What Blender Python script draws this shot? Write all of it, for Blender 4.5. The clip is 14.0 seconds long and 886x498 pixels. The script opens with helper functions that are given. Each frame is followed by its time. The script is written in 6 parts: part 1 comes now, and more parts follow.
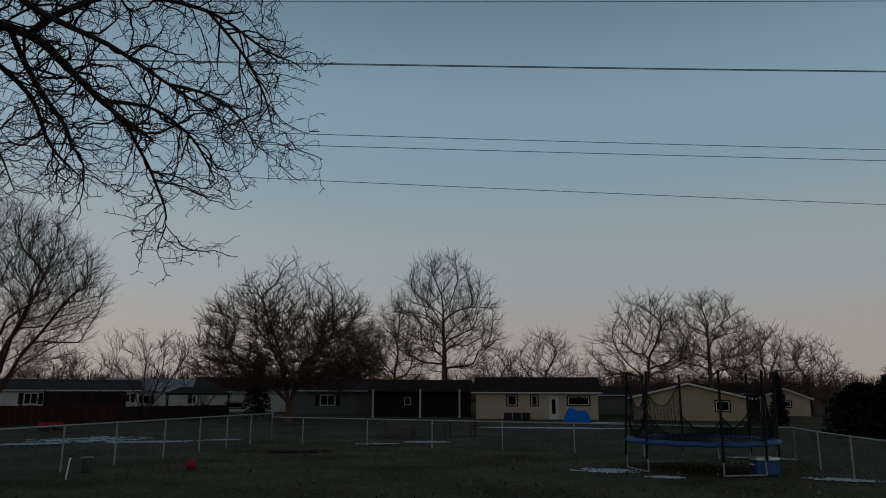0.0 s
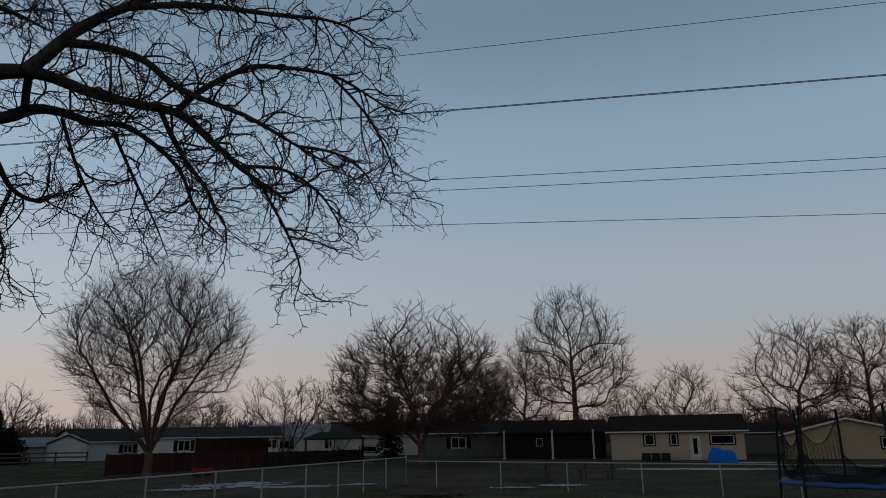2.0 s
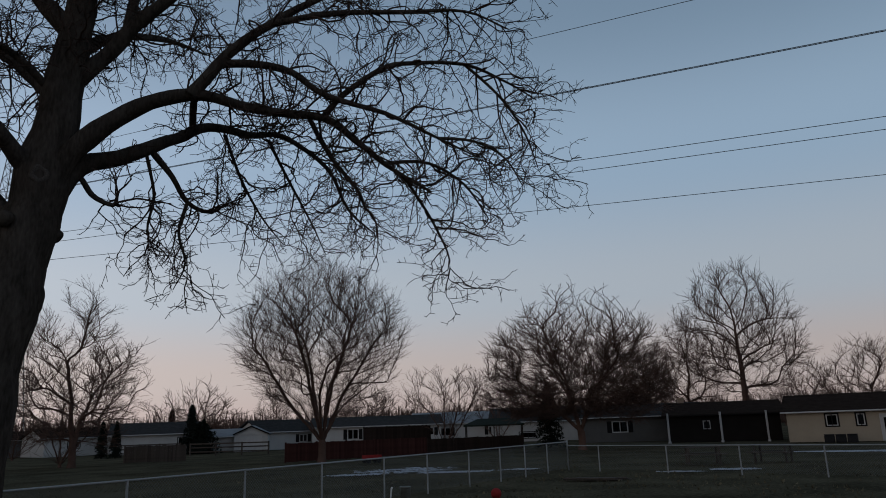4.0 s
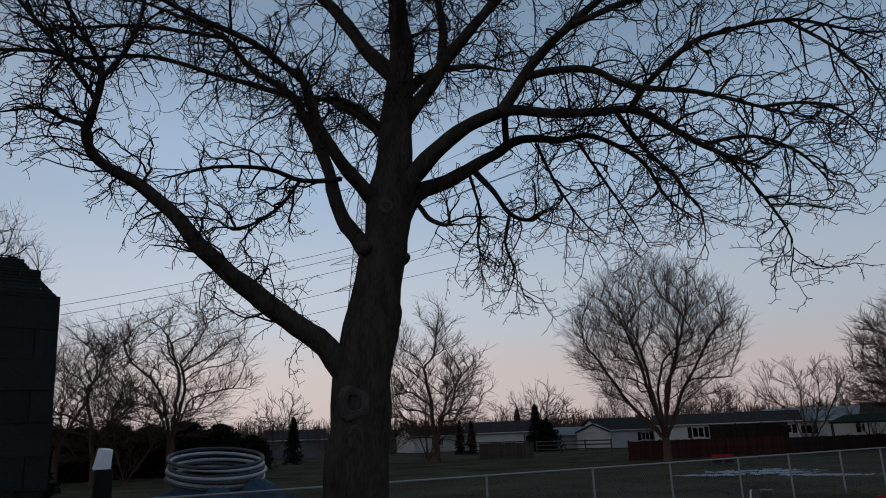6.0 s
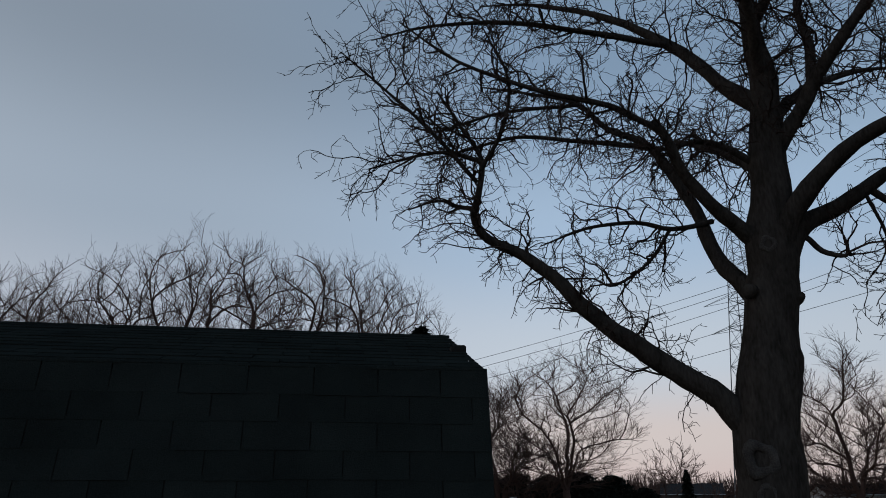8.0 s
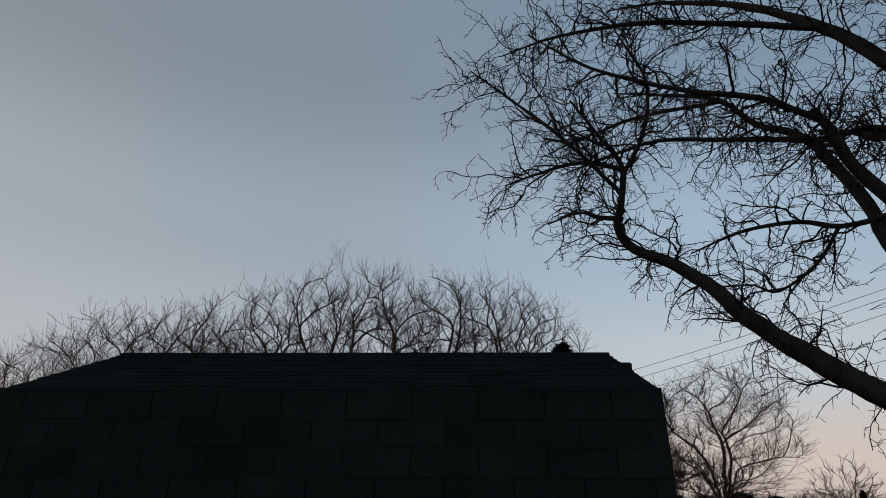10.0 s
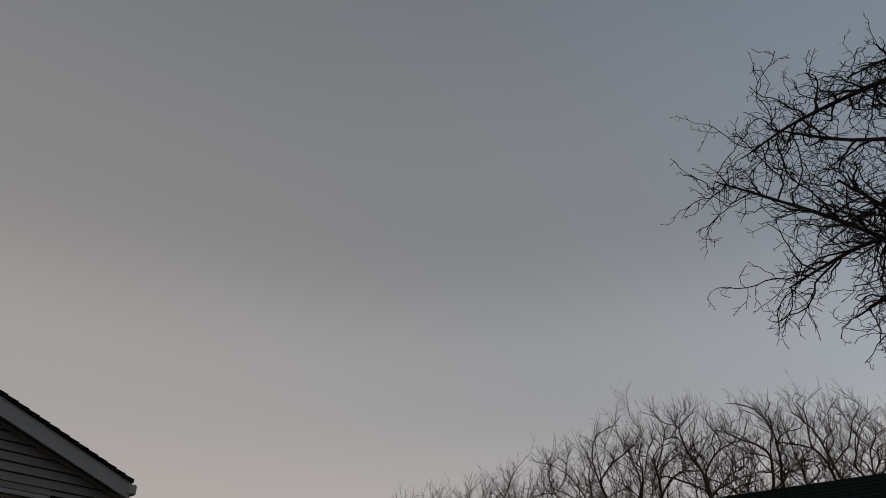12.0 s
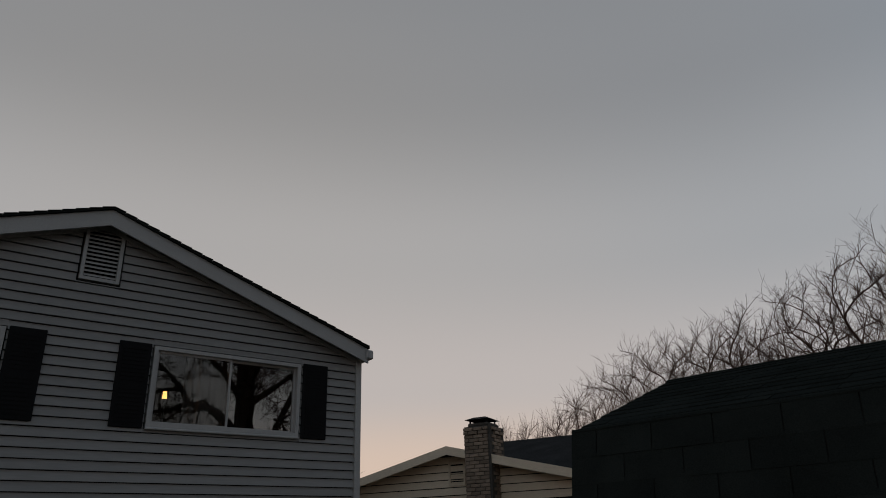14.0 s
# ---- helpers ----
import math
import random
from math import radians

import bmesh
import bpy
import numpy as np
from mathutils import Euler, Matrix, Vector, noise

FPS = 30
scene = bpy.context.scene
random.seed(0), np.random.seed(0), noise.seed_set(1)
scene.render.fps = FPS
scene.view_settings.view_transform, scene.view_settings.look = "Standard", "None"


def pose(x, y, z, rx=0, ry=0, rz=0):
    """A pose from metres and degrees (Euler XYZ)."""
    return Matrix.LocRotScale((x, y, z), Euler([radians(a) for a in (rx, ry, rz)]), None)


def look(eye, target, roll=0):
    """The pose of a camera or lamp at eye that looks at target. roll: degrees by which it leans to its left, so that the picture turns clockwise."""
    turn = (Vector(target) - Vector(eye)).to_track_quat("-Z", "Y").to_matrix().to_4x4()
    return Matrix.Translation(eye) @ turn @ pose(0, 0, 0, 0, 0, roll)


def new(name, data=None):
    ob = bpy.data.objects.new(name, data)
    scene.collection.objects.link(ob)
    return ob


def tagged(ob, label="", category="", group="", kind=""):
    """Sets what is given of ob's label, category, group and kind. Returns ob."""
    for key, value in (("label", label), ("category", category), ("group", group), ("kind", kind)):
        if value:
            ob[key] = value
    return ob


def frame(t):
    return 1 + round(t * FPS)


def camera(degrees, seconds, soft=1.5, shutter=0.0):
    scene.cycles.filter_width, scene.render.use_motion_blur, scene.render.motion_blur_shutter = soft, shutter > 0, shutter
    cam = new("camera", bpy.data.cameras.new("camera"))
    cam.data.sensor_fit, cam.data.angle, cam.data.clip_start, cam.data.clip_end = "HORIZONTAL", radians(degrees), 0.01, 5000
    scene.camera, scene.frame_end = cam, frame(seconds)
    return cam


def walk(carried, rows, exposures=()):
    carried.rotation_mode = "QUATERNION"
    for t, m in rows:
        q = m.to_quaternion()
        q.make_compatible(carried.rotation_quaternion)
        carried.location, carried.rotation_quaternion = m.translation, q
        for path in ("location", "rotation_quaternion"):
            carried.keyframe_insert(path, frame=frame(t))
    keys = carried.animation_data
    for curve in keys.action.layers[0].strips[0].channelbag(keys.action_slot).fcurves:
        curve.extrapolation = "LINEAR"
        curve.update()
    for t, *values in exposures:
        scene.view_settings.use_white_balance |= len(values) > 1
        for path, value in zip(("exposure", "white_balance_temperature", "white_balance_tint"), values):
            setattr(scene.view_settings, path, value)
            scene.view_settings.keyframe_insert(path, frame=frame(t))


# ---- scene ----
cam = camera(63.85, 14.0, soft=0.95)
PATH = [
    (0, (0.052, 0.105, 2.040), (-0.2138, 2.0470, 2.4385), 0.15),
    (0.5, (0.059, 0.116, 2.045), (-0.2690, 2.0437, 2.4637), -0.63),
    (1, (0.019, 0.115, 2.053), (-0.3987, 2.0254, 2.4740), -0.98),
    (1.5, (0.017, 0.118, 2.063), (-0.4715, 2.0062, 2.5062), -0.77),
    (2, (0.013, 0.083, 2.072), (-0.5761, 1.9254, 2.5799), -0.88),
    (2.2, (0.012, 0.062, 2.086), (-0.6268, 1.8871, 2.5966), -0.96),
    (4.3, (0.001, 0.080, 2.037), (-1.0998, 1.6838, 2.5009), -2.20),
    (4.5, (-0.016, 0.068, 2.052), (-1.2252, 1.5939, 2.5096), -2.36),
    (5, (-0.091, 0.073, 2.057), (-1.4748, 1.4309, 2.5470), -2.57),
    (5.5, (-0.143, 0.087, 2.054), (-1.5814, 1.3866, 2.5444), -2.14),
    (6, (-0.048, 0.077, 2.058), (-1.6502, 1.1616, 2.5657), -2.11),
    (6.5, (-0.019, 0.058, 2.072), (-1.7007, 1.0066, 2.5947), -1.53),
    (7, (0.053, 0.055, 2.060), (-1.6762, 0.9061, 2.5939), -1.17),
    (7.5, (0.084, -0.024, 2.083), (-1.7765, 0.3704, 2.7010), -0.84),
    (7.7, (0.080, -0.060, 2.092), (-1.7970, 0.1730, 2.7404), -0.69),
    (9.8, (-0.080, -0.207, 2.144), (-1.9631, -0.2758, 2.8138), 0.96),
    (10, (-0.069, -0.239, 2.147), (-1.9289, -0.4668, 2.8479), 0.33),
    (10.5, (-0.046, -0.296, 2.158), (-1.8437, -0.8360, 2.8483), -0.88),
    (11, (-0.041, -0.313, 2.150), (-1.7813, -0.9920, 2.8654), -0.78),
    (11.5, (-0.027, -0.308, 2.145), (-1.6260, -1.1020, 3.0455), -0.31),
    (12, (-0.011, -0.311, 2.157), (-1.4692, -1.1445, 3.2434), -2.97),
    (12.5, (-0.065, -0.301, 2.155), (-1.4356, -1.3092, 3.2065), -2.56),
    (13, (-0.212, -0.316, 2.150), (-1.5260, -1.6250, 2.8986), -1.08),
    (13.5, (-0.254, -0.354, 2.179), (-1.5652, -1.6841, 2.8930), -1.75),
    (14, (-0.223, -0.339, 2.180), (-1.4434, -1.7261, 2.9461), -1.83),
]
EXPO = [(0, -0.2, 5900, 0), (0.5, -0.05, 5850, 1), (1.0, 0.05, 5850, 4), (2.2, 0.05, 5850, 5), (5.0, 0.12, 5750, 9), (7.7, 0.15, 5650, 7), (9.8, 0.1, 5850, 4), (11.0, 0.05, 6700, 11), (12.0, -0.15, 6900, 13), (12.5, -0.15, 6950, 13), (13.0, 0.0, 7300, 15), (14.0, 0.05, 6850, 12)]
walk(cam, [(t, look(eye, target, roll)) for t, eye, target, roll in PATH], EXPO)

# ---- dusk sky and the last warm light from the west ----
world = bpy.data.worlds.new("dusk_sky")
scene.world = world
world.use_nodes = True
wn, wl = world.node_tree.nodes, world.node_tree.links
wn.clear()


def wnode(kind, **sets):
    n = wn.new(kind)
    for key, value in sets.items():
        if key == "operation":
            n.operation = value
        elif key == "inputs":
            for i, v in value.items():
                n.inputs[i].default_value = v
    return n


def wramp(stops):
    n = wn.new("ShaderNodeValToRGB")
    els = n.color_ramp.elements
    n.color_ramp.interpolation = "EASE"
    while len(els) < len(stops):
        els.new(0.5)
    for e, (p, c) in zip(els, stops):
        e.position, e.color = p, (*c, 1)
    return n


tc = wnode("ShaderNodeTexCoord")
sep = wnode("ShaderNodeSeparateXYZ")
wl.new(tc.outputs["Generated"], sep.inputs[0])
# height above the horizon, and nearness to the sunset's bearing
east = wramp([(0.0, (0.43, 0.32, 0.27)), (0.07, (0.43, 0.35, 0.305)), (0.17, (0.36, 0.375, 0.385)), (0.34, (0.265, 0.335, 0.40)), (0.55, (0.16, 0.215, 0.27)), (1.0, (0.10, 0.14, 0.19))])
middle = wramp([(0.0, (0.62, 0.46, 0.39)), (0.07, (0.63, 0.505, 0.43)), (0.17, (0.53, 0.53, 0.53)), (0.34, (0.37, 0.435, 0.51)), (0.55, (0.215, 0.27, 0.335)), (1.0, (0.12, 0.165, 0.22))])
west = wramp([(0.0, (0.74, 0.54, 0.39)), (0.09, (0.62, 0.505, 0.43)), (0.20, (0.47, 0.445, 0.44)), (0.38, (0.385, 0.385, 0.39)), (0.60, (0.27, 0.27, 0.27)), (1.0, (0.17, 0.175, 0.19))])
for r in (east, middle, west):
    wl.new(sep.outputs[2], r.inputs[0])
SUNSET = radians(158)
mx = wnode("ShaderNodeMath", operation="MULTIPLY", inputs={1: -math.sin(SUNSET)})
my = wnode("ShaderNodeMath", operation="MULTIPLY", inputs={1: math.cos(SUNSET)})
ad = wnode("ShaderNodeMath", operation="ADD")
wl.new(sep.outputs[0], mx.inputs[0])
wl.new(sep.outputs[1], my.inputs[0])
wl.new(mx.outputs[0], ad.inputs[0])
wl.new(my.outputs[0], ad.inputs[1])


def blend(lo, hi, first, second):
    """Passes from one colour to the other as the bearing nears the sunset."""
    span = wn.new("ShaderNodeMapRange")
    span.interpolation_type = "SMOOTHSTEP"
    span.inputs[1].default_value, span.inputs[2].default_value = lo, hi
    wl.new(ad.outputs[0], span.inputs[0])
    mixed = wn.new("ShaderNodeMix")
    mixed.data_type = "RGBA"
    wl.new(span.outputs[0], mixed.inputs["Factor"])
    wl.new(first, mixed.inputs[6])
    wl.new(second, mixed.inputs[7])
    return mixed.outputs[2]


northwest = wramp([(0.0, (0.62, 0.47, 0.41)), (0.08, (0.58, 0.49, 0.455)), (0.18, (0.46, 0.455, 0.47)), (0.36, (0.33, 0.355, 0.385)), (0.57, (0.23, 0.25, 0.275)), (1.0, (0.15, 0.168, 0.19))])
wl.new(sep.outputs[2], northwest.inputs[0])
dusk = blend(0.6, 1.0, blend(0.1, 0.65, blend(-1.05, 0.15, east.outputs[0], middle.outputs[0]), northwest.outputs[0]), west.outputs[0])
bg = wnode("ShaderNodeBackground", inputs={1: 1.0})
wo = wnode("ShaderNodeOutputWorld")
wl.new(dusk, bg.inputs[0])
wl.new(bg.outputs[0], wo.inputs[0])
sun = new("sun", bpy.data.lights.new("sun", "SUN"))
sun.data.energy, sun.data.angle, sun.data.color = 0.25, radians(35), (1.0, 0.78, 0.6)
sun.matrix_world = look((-math.sin(SUNSET) * 50, math.cos(SUNSET) * 50, 6), (0, 0, 0))


# ---- materials ----
def mat(name, base, rough=0.8, metal=0.0, vary=0.25, scale=6.0, bump=0.15, fine=60.0, stretch=(1, 1, 1), island=0.0, obj=0.0):
    """A surface with grain at two sizes: vary is how far its colour strays, bump how deep its relief."""
    m = bpy.data.materials.new(name)
    m.use_nodes = True
    nt = m.node_tree
    b = nt.nodes["Principled BSDF"]
    b.inputs["Roughness"].default_value, b.inputs["Metallic"].default_value = rough, metal
    b.inputs["Specular IOR Level"].default_value = 0.5 if rough < 0.66 else 0.12
    co = nt.nodes.new("ShaderNodeTexCoord")
    mp = nt.nodes.new("ShaderNodeMapping")
    mp.inputs["Scale"].default_value = stretch
    nt.links.new(co.outputs["Object"], mp.inputs[0])
    n1, n2 = nt.nodes.new("ShaderNodeTexNoise"), nt.nodes.new("ShaderNodeTexNoise")
    n1.inputs["Scale"].default_value, n2.inputs["Scale"].default_value = scale, fine
    n1.inputs["Detail"].default_value, n2.inputs["Detail"].default_value = 5, 3
    for n in (n1, n2):
        nt.links.new(mp.outputs[0], n.inputs[0])
    add = nt.nodes.new("ShaderNodeMath")
    add.operation = "ADD"
    nt.links.new(n1.outputs[0], add.inputs[0])
    nt.links.new(n2.outputs[0], add.inputs[1])
    src = add.outputs[0]
    ranged = nt.nodes.new("ShaderNodeMapRange")
    ranged.inputs[1].default_value, ranged.inputs[2].default_value = 0.65, 1.35
    ranged.inputs[3].default_value, ranged.inputs[4].default_value = 1 - vary, 1 + vary
    nt.links.new(src, ranged.inputs[0])
    fac = ranged.outputs[0]
    for amount, kind, out in ((island, "ShaderNodeNewGeometry", "Random Per Island"), (obj, "ShaderNodeObjectInfo", "Random")):
        if amount:
            g = nt.nodes.new(kind)
            rr = nt.nodes.new("ShaderNodeMapRange")
            rr.inputs[3].default_value, rr.inputs[4].default_value = 1 - amount, 1 + amount
            nt.links.new(g.outputs[out], rr.inputs[0])
            mm = nt.nodes.new("ShaderNodeMath")
            mm.operation = "MULTIPLY"
            nt.links.new(fac, mm.inputs[0])
            nt.links.new(rr.outputs[0], mm.inputs[1])
            fac = mm.outputs[0]
    vm = nt.nodes.new("ShaderNodeVectorMath")
    vm.operation = "SCALE"
    vm.inputs[0].default_value = base
    nt.links.new(fac, vm.inputs[3])
    nt.links.new(vm.outputs[0], b.inputs["Base Color"])
    if bump:
        bp = nt.nodes.new("ShaderNodeBump")
        bp.inputs["Strength"].default_value, bp.inputs["Distance"].default_value = bump, 0.02
        nt.links.new(src, bp.inputs["Height"])
        nt.links.new(bp.outputs[0], b.inputs["Normal"])
    return m


def glass(name, tint, ior):
    m = bpy.data.materials.new(name)
    m.use_nodes = True
    nt = m.node_tree
    nt.nodes.remove(nt.nodes["Principled BSDF"])
    out = nt.nodes["Material Output"]
    t, g, f, x = (nt.nodes.new(k) for k in ("ShaderNodeBsdfTransparent", "ShaderNodeBsdfGlossy", "ShaderNodeFresnel", "ShaderNodeMixShader"))
    t.inputs[0].default_value, g.inputs["Roughness"].default_value, f.inputs[0].default_value = (*tint, 1), 0.01, ior
    nt.links.new(f.outputs[0], x.inputs[0])
    nt.links.new(t.outputs[0], x.inputs[1])
    nt.links.new(g.outputs[0], x.inputs[2])
    nt.links.new(x.outputs[0], out.inputs[0])
    return m


def glow(name, colour, strength):
    m = bpy.data.materials.new(name)
    m.use_nodes = True
    b = m.node_tree.nodes["Principled BSDF"]
    b.inputs["Emission Color"].default_value, b.inputs["Emission Strength"].default_value = (*colour, 1), strength
    return m


GRASS = mat("winter_grass", (0.062, 0.055, 0.037), 0.95, vary=0.6, scale=0.35, bump=0.6, fine=9)
BARK = mat("maple_bark", (0.043, 0.037, 0.032), 0.95, vary=0.5, scale=7, bump=1.0, fine=34, stretch=(1, 1, 0.28))
WOUND = mat("healed_bark_scar", (0.056, 0.049, 0.044), 0.95, vary=0.5, scale=9, bump=0.6)
TWIG = mat("twig_bark", (0.046, 0.034, 0.029), 0.9, vary=0.3, scale=4, bump=0.2)
# grey-brown bark, its colour reddened to hold the warm western light
FARWOOD = mat("grey_brown_bark", (0.09, 0.058, 0.047), 0.95, vary=0.3, scale=1.2, bump=0.2, obj=0.25)
EVERGREEN = mat("evergreen_needles", (0.012, 0.016, 0.012), 0.9, vary=0.5, scale=3, bump=0.4, island=0.4)
GALV = mat("galvanised_steel", (0.27, 0.275, 0.275), 0.66, 0.2, vary=0.12, scale=20, bump=0.05)
WIREM = mat("dull_chain_link", (0.12, 0.125, 0.125), 0.68, 0.3, vary=0.1, scale=20, bump=0)
CABLE = mat("black_cable", (0.02, 0.02, 0.022), 0.6, vary=0.1, bump=0)
SNOW = mat("old_snow", (0.34, 0.36, 0.40), 0.8, vary=0.16, scale=3, bump=0.5, fine=25)
SHINGLE = mat("dark_asphalt_shingle", (0.0185, 0.022, 0.0205), 0.95, vary=0.3, scale=3, bump=0.4, fine=160, obj=0.12)
SHEDWOOD = mat("dark_painted_board", (0.012, 0.012, 0.011), 0.8, vary=0.3, scale=4, bump=0.3)
SIDING = mat("grey_vinyl_siding", (0.255, 0.25, 0.245), 0.68, vary=0.08, scale=1.2, bump=0.12, fine=40, stretch=(0.15, 1, 1), obj=0.05)
TRIM = mat("white_painted_trim", (0.37, 0.365, 0.36), 0.68, vary=0.08, scale=3, bump=0.05)
SHUTTER = mat("black_shutter", (0.007, 0.007, 0.008), 0.75, vary=0.2, scale=5, bump=0.1)
CREAM = mat("cream_lap_siding", (0.68, 0.555, 0.42), 0.7, vary=0.1, scale=1.5, bump=0.15, stretch=(0.2, 1, 1), obj=0.06)
BRICK = mat("tan_brick", (0.24, 0.18, 0.135), 0.9, vary=0.25, scale=8, bump=0.4, fine=60, obj=0.3)
REDBRICK = mat("brown_brick", (0.15, 0.10, 0.078), 0.9, vary=0.25, scale=8, bump=0.4, fine=60, obj=0.25)
MORTAR = mat("grey_mortar", (0.085, 0.075, 0.065), 0.95, vary=0.15, scale=9, bump=0.3)
MAROON = mat("maroon_shutter", (0.10, 0.028, 0.028), 0.6, vary=0.2, bump=0.1)
ROOFGREY = mat("grey_roof_shingle", (0.034, 0.034, 0.034), 0.95, vary=0.3, scale=2, bump=0.4, fine=30, obj=0.15)
ROOFBROWN = mat("brown_roof_shingle", (0.024, 0.018, 0.015), 0.95, vary=0.3, scale=2, bump=0.4, fine=30)
ROOFPALE = mat("pale_frosted_roof", (0.16, 0.17, 0.18), 0.8, vary=0.25, scale=0.8, bump=0.2)
WHITEWALL = mat("white_siding_weathered", (0.35, 0.345, 0.335), 0.7, vary=0.12, scale=0.9, bump=0.1, obj=0.1)
TANWALL = mat("tan_siding", (0.27, 0.23, 0.175), 0.7, vary=0.12, scale=0.9, bump=0.1)
YELLOWWALL = mat("pale_yellow_siding", (0.235, 0.20, 0.13), 0.7, vary=0.12, scale=0.9, bump=0.1)
GREYWALL = mat("grey_far_siding", (0.09, 0.088, 0.085), 0.8, vary=0.15, scale=0.9, bump=0.1)
# near-black brown that holds shade: dark house walls, siding gaps, unlit windows
DARKWALL_SHADE = mat("dark_brown_wall", (0.012, 0.01, 0.009), 0.85, vary=0.25, scale=1.2, bump=0.1)
REDWOOD = mat("red_brown_fence_stain", (0.04, 0.0155, 0.013), 0.85, vary=0.3, scale=2.5, bump=0.3, obj=0.25)
BROWNWOOD = mat("dark_brown_stain", (0.024, 0.016, 0.013), 0.85, vary=0.3, scale=2.5, bump=0.3, obj=0.2)
PYLON = mat("weathered_pylon_steel", (0.16, 0.16, 0.16), 0.8, vary=0.1, bump=0)
OLDWOOD = mat("weathered_wood", (0.06, 0.05, 0.043), 0.9, vary=0.3, scale=5, bump=0.3, obj=0.2)
DARKPANE = glass("dark_window_glass", (0.12, 0.13, 0.14), 1.7)
PANE = glass("coated_window_glass", (0.7, 0.71, 0.71), 2.7)
SCREENED = glass("screened_window_glass", (0.6, 0.6, 0.6), 1.75)
CURTAIN = mat("grey_curtain", (0.42, 0.42, 0.40), 0.9, vary=0.15, scale=2, bump=0.2, stretch=(6, 6, 0.5))
ROOM = mat("dim_room_paint", (0.20, 0.19, 0.18), 0.9, vary=0.1, scale=2, bump=0.05)
LAMPGLOW = glow("lamp_shade_glow", (1.0, 0.45, 0.12), 6.0)
BLUE = mat("blue_pad_vinyl", (0.008, 0.045, 0.16), 0.6, vary=0.2, scale=5, bump=0.15)
BLUETARP = mat("blue_tarpaulin", (0.008, 0.09, 0.36), 0.75, vary=0.25, scale=3, bump=0.5, fine=14)
DULLTARP = mat("dull_blue_tarpaulin", (0.035, 0.055, 0.085), 0.68, vary=0.25, scale=3, bump=0.5, fine=14)
BLACKPAD = mat("black_foam_sleeve", (0.012, 0.012, 0.013), 0.7, vary=0.2, bump=0.1)
NETM = mat("black_netting", (0.012, 0.012, 0.013), 0.9, vary=0.2, bump=0)
PALEPIPE = mat("pale_pipe_plastic", (0.34, 0.355, 0.38), 0.45, vary=0.12, scale=6, bump=0.05)
DARKPIPE = mat("dark_pipe_band", (0.03, 0.032, 0.035), 0.6, vary=0.2, bump=0.05)
WHITEPLASTIC = mat("white_plastic", (0.62, 0.62, 0.62), 0.5, vary=0.1, bump=0.05)
REDPLASTIC = mat("red_plastic", (0.2, 0.018, 0.018), 0.8, vary=0.15, bump=0.05)
POSTDARK = mat("dark_post_wood", (0.016, 0.014, 0.012), 0.9, vary=0.25, bump=0.3)


for dull in (GRASS, SHINGLE, BARK, FARWOOD, ROOFGREY, ROOFBROWN, TWIG):
    dull.node_tree.nodes["Principled BSDF"].inputs["Specular IOR Level"].default_value = 0.0


# ---- builders ----
def thing(name, label, category, m=None, group="", kind=""):
    ob = tagged(new(name), label, category, group, kind)
    ob.empty_display_size = 0.2
    ob.matrix_world = m if m is not None else Matrix()
    return ob


def part(name, bm, material, parent, label="", smooth=False):
    me = bpy.data.meshes.new(name)
    bm.to_mesh(me)
    bm.free()
    return part_of_mesh(name, me, material, parent, label, smooth)


def part_of_mesh(name, me, material, parent, label="", smooth=False):
    if material and not me.materials:
        me.materials.append(material)
    if smooth:
        me.shade_smooth()
    ob = new(name, me)
    ob.parent = parent
    if label:
        ob["label"] = label
    return ob


def solo(name, bm, material, label, category, m=None, group="", kind="", smooth=False):
    ob = part(name, bm, material, None, label, smooth)
    tagged(ob, label, category, group, kind)
    if m is not None:
        ob.matrix_world = m
    return ob


def box(bm, x0, x1, y0, y1, z0, z1, bevel=0.0):
    v = [bm.verts.new((x, y, z)) for z in (z0, z1) for y in (y0, y1) for x in (x0, x1)]
    fs = [bm.faces.new([v[i] for i in q]) for q in ((0, 2, 3, 1), (4, 5, 7, 6), (0, 1, 5, 4), (2, 6, 7, 3), (0, 4, 6, 2), (1, 3, 7, 5))]
    if bevel:
        es = list({e for f in fs for e in f.edges})
        bmesh.ops.bevel(bm, geom=es, offset=bevel, segments=1, affect="EDGES")
    return bm


def boxes(*rows, bevel=0.0):
    bm = bmesh.new()
    for r in rows:
        box(bm, *r, bevel=bevel)
    return bm


def prism(bm, poly, y0, y1):
    """A flat outline in x and z, made solid from y0 to y1."""
    a = [bm.verts.new((x, y0, z)) for x, z in poly]
    b = [bm.verts.new((x, y1, z)) for x, z in poly]
    bm.faces.new(a)
    bm.faces.new(b[::-1])
    n = len(poly)
    for i in range(n):
        bm.faces.new((a[i], b[i], b[(i + 1) % n], a[(i + 1) % n]))
    bmesh.ops.recalc_face_normals(bm, faces=bm.faces[:])
    return bm


